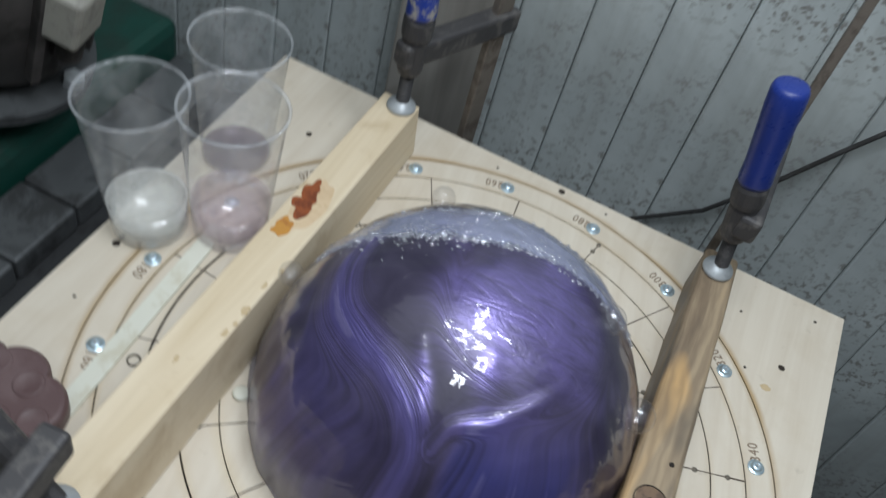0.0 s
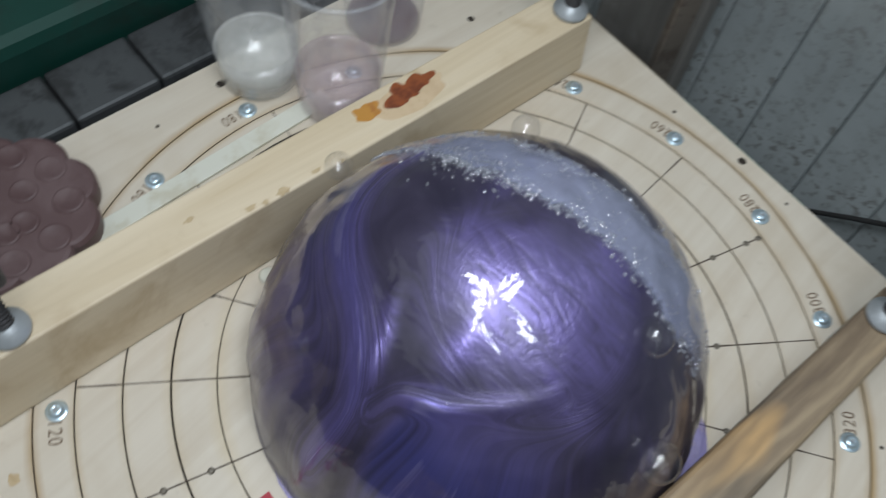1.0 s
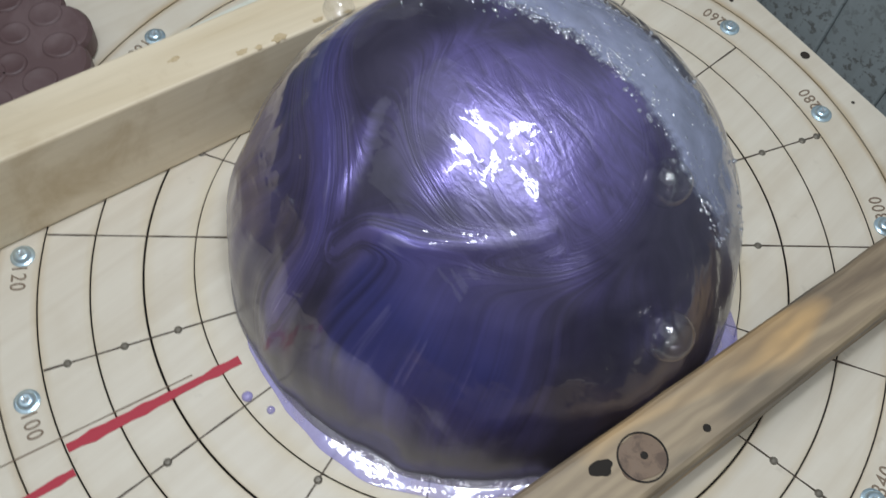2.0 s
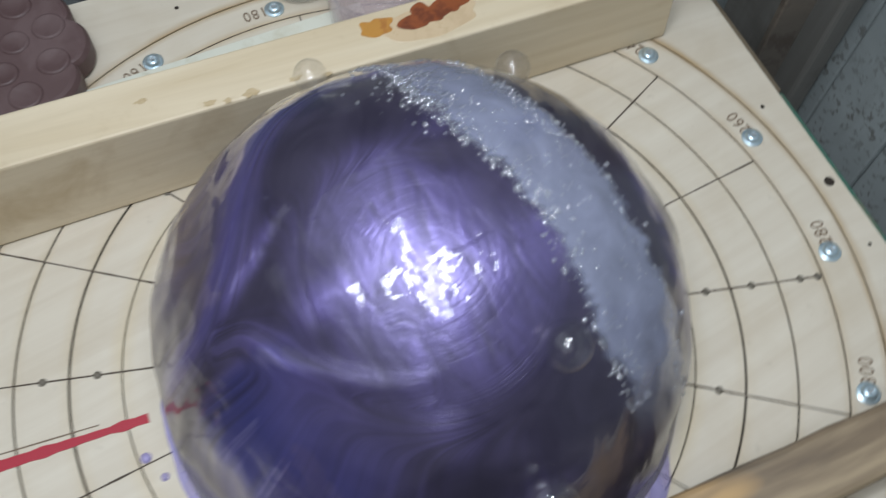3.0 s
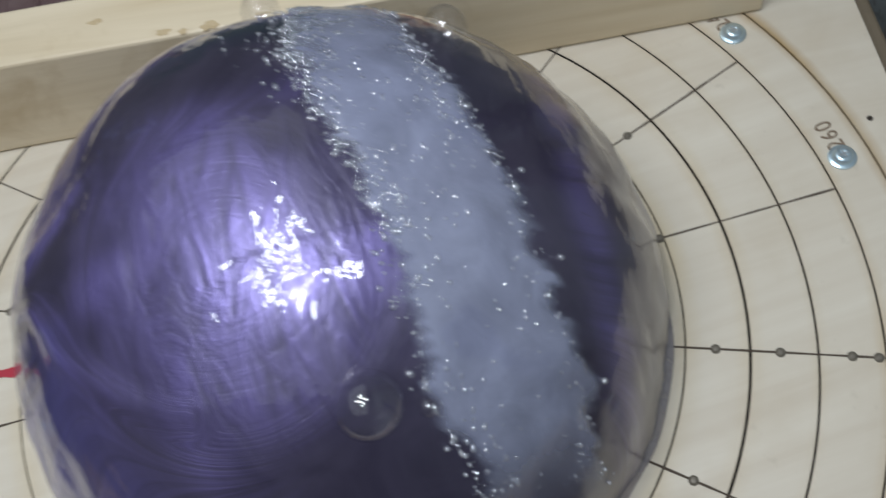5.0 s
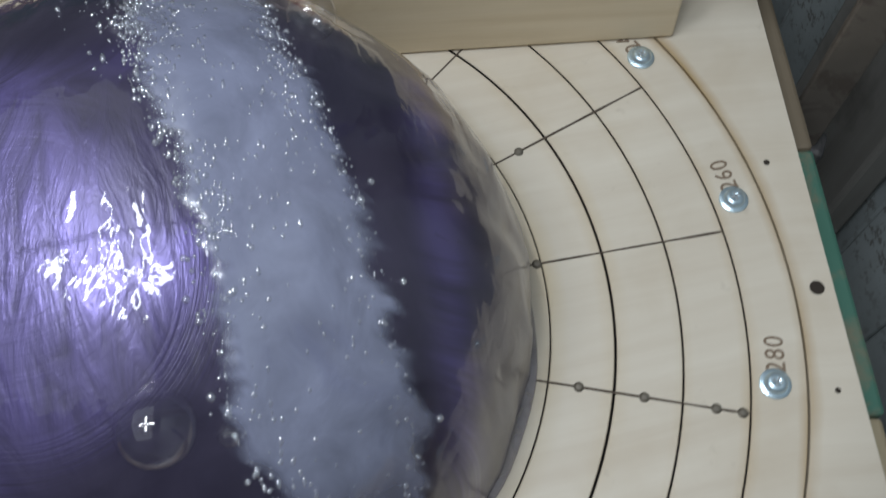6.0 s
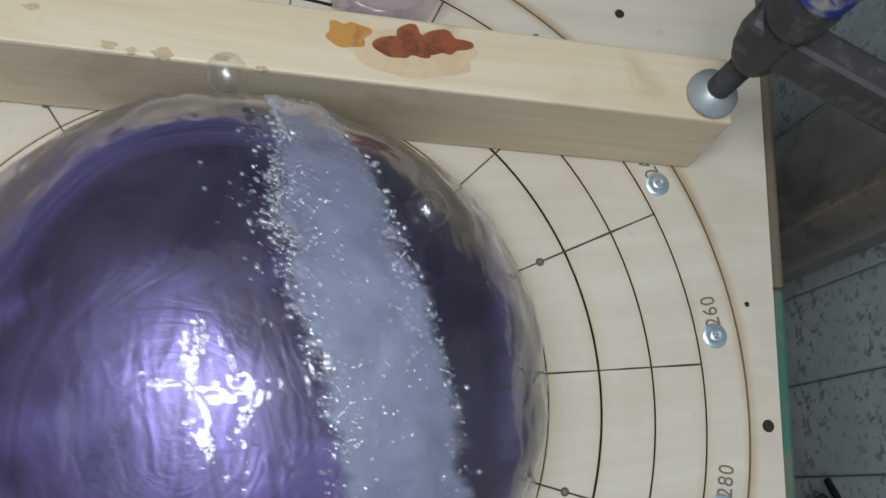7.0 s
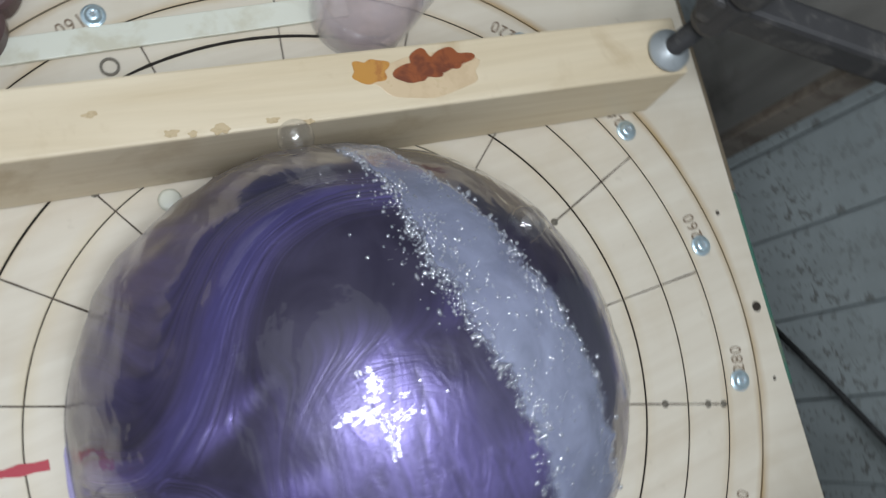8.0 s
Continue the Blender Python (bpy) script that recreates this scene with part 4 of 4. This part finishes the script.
bm = bmesh.new()
grid, dense = [], []
NX, NY = 130, 30
for i in range(NX + 1):
    x = -0.112 + 0.224 * i / NX
    y0, y1 = foam_edges(x)
    row = []
    for j in range(NY + 1):
        f = j / NY
        g = -0.12 + 1.24 * f
        y = y0 + (y1 - y0) * g
        ragged = 0.10 * noise.noise((x * 150, g * 3, 3.0)) + 0.07 * noise.noise((x * 380, g * 6, 9.0)) + 0.10 * noise.noise((x * 60, 5, 1))
        edge = min(g + ragged, 1 - g + ragged)
        t = max(0.0, min(1.0, (edge + 0.02) / 0.10)) * min(1.0, max(0.0, (0.108 - x) / 0.02), max(0.0, (x + 0.110) / 0.012)) ** 1
        p, _n = surf(x, y, 0.0003 + 0.0009 * t + 0.0007 * t * noise.noise((x * 90, y * 90, 4)))
        row.append(bm.verts.new(p))
        dense.append(t)
    grid.append(row)
for a, b in zip(grid, grid[1:]):
    for j in range(NY):
        bm.faces.new((a[j], a[j + 1], b[j + 1], b[j]))
foam = part("foam_streak", bm, FOAM, dome, "cloudy whitish foam streak", True)
thick = foam.data.attributes.new("thick", "FLOAT", "POINT")
for k, t in enumerate(dense):
    thick.data[k].value = t

# countless tiny bubbles in the streak
rnd = random.Random(4)
ball = bmesh.new()
bmesh.ops.create_icosphere(ball, subdivisions=1, radius=1.0)
ball_verts = [v.co.copy() for v in ball.verts]
ball_faces = [[v.index for v in f.verts] for f in ball.faces]
ball.free()
froth_verts, froth_faces = [], []
for k in range(5200):
    x = -0.1 + 0.2 * rnd.random()
    y0, y1 = foam_edges(x)
    f = rnd.random()
    pick = rnd.random()
    f = 0.34 * f ** 1.2 - 0.05 if pick < 0.42 else 1 - 0.28 * f ** 1.2 if pick < 0.62 else f
    y = y0 + (y1 - y0) * f + rnd.gauss(0, 0.0014)
    if k % 17 == 0:
        x, y = rnd.gauss(-0.045, 0.016), y0 - abs(rnd.gauss(0, 0.007))
    if x > 0.035 and rnd.random() < 0.6:
        continue
    p, n_ = surf(x, y, 0.0007)
    r = 0.00022 + 0.0008 * rnd.random() ** 3.5
    long_ = 1 + 1.6 * rnd.random() ** 3      # some drawn out along the streak
    start = len(froth_verts)
    for c in ball_verts:
        froth_verts.append((p.x + c.x * r * long_, p.y + c.y * r, p.z + c.z * r - c.x * r * (long_ - 1) * (p.x - DC.x) * 5))
    froth_faces += [[start + q for q in f_] for f_ in ball_faces]
froth = bpy.data.meshes.new("bubble_froth")
froth.from_pydata(froth_verts, [], froth_faces)
froth.materials.append(BEAD)
for q in froth.polygons:
    q.use_smooth = True
tiny = new("bubble_froth", froth)
tiny.parent = dome
tiny["label"] = "countless tiny bubbles"
tiny["kind"] = "stuff"
for k in range(60):
    x = rnd.uniform(-0.1, 0.09)
    y0, y1 = foam_edges(x)
    y = y0 + (y1 - y0) * (rnd.uniform(-0.15, 0.2) if k % 3 else rnd.uniform(0.8, 1.15))
    p, n_ = surf(x, y, 0.0007)
    r = rnd.uniform(0.0007, 0.0013)
    part("small_bubble", lathe([(r * math.sin(math.pi * q / 8), -r * math.cos(math.pi * q / 8)) for q in range(9)], 12, m=Matrix.Translation(p)), BEAD, dome, smooth=True)


def bubble(x, y, r, sink=0.35):
    p, n_ = surf(x, y)
    b = part("bubble", lathe([(r * math.sin(math.pi * k / 16), -r * math.cos(math.pi * k / 16)) for k in range(17)], 28, m=Matrix.Translation(p + n_ * r * (1 - sink))), FILM, dome, "clear thin round bubble", True)
    return b


bubble(-0.1045, 0.0115, 0.0078, 0.1)
bubble(-0.0365, 0.069, 0.0075, 0.35)
bubble(0.072, 0.0155, 0.0095, 0.5)
bubble(0.1055, -0.009, 0.0105, 0.5)
bubble(0.0765, 0.030, 0.003, 0.4)


def sheet(name, material, inner_, outer_, z0, z1, label, a0=0.0, a1=2 * math.pi, seg=140):
    """A low film round the dome's foot between two radii given as functions of the angle."""
    bm = bmesh.new()
    rows_ = []
    full = a1 - a0 > 6.2
    for k in range(seg + (0 if full else 1)):
        t = a0 + (a1 - a0) * k / seg
        i, o = inner_(t), outer_(t)
        d = Vector((math.sin(t), math.cos(t), 0))
        rows_.append([bm.verts.new(DC + d * (i + (o - i) * f) + Vector((0, 0, z0 + (z1 - z0) * h))) for f, h in ((0, 1), (0.35, 0.45), (0.75, 0.22), (0.95, 0.16), (1.0, 0))])
    for k in range(len(rows_) if full else len(rows_) - 1):
        a, b = rows_[k], rows_[(k + 1) % len(rows_)]
        for j in range(4):
            bm.faces.new((a[j], a[j + 1], b[j + 1], b[j]))
    return part(name, bm, material, dome, label, True)


def foot(t):
    return DA * 0.985 - 0.0025 * max(0.0, math.cos(t - radians(45)))


sheet("skirt", SKIRT, lambda t: foot(t) - 0.006, lambda t: foot(t) + 0.0045 + 0.002 * noise.noise((math.sin(t) * 4, math.cos(t) * 4, 1)), 0.0008, 0.012, "cloudy translucent resin skirt")
def puddle(t):
    """Width of the spill round the foot."""
    a = math.degrees(t)
    return 0.0165 * math.exp(-((a - 92) / 26) ** 2) + 0.0085 * math.exp(-((a - 155) / 28) ** 2) + 0.002 + 0.003 * noise.noise((math.sin(t) * 6, math.cos(t) * 6, 7))


A0, A1 = radians(48), radians(212)
sheet("spill", SPILL, lambda t: foot(t) - 0.006, lambda t: foot(t) - 0.004 + min(1.0, (t - A0) / 0.3, (A1 - t) / 0.3) * (0.006 + puddle(t)), 0.0006, 0.0024, "thin glossy lavender resin spill", A0, A1)
for a, r, size in ((186, 0.1405, 0.0026), (181, 0.136, 0.002), (152, 0.146, 0.0022)):
    t = radians(a)
    part("drop", lathe([(size, 0.0003), (size * 0.9, 0.0012), (size * 0.5, 0.0019), (0, 0.0021)], 18, m=Matrix.Translation(DC + Vector((r * math.sin(t), r * math.cos(t), 0)))), SPILL, dome, "small clear resin drop", True)
for ob in list(scene.objects):
    if ob.type == "MESH" and ob.data.materials and ob.data.materials[0] in (CUP, FILM, BEAD):
        ob.visible_shadow = False
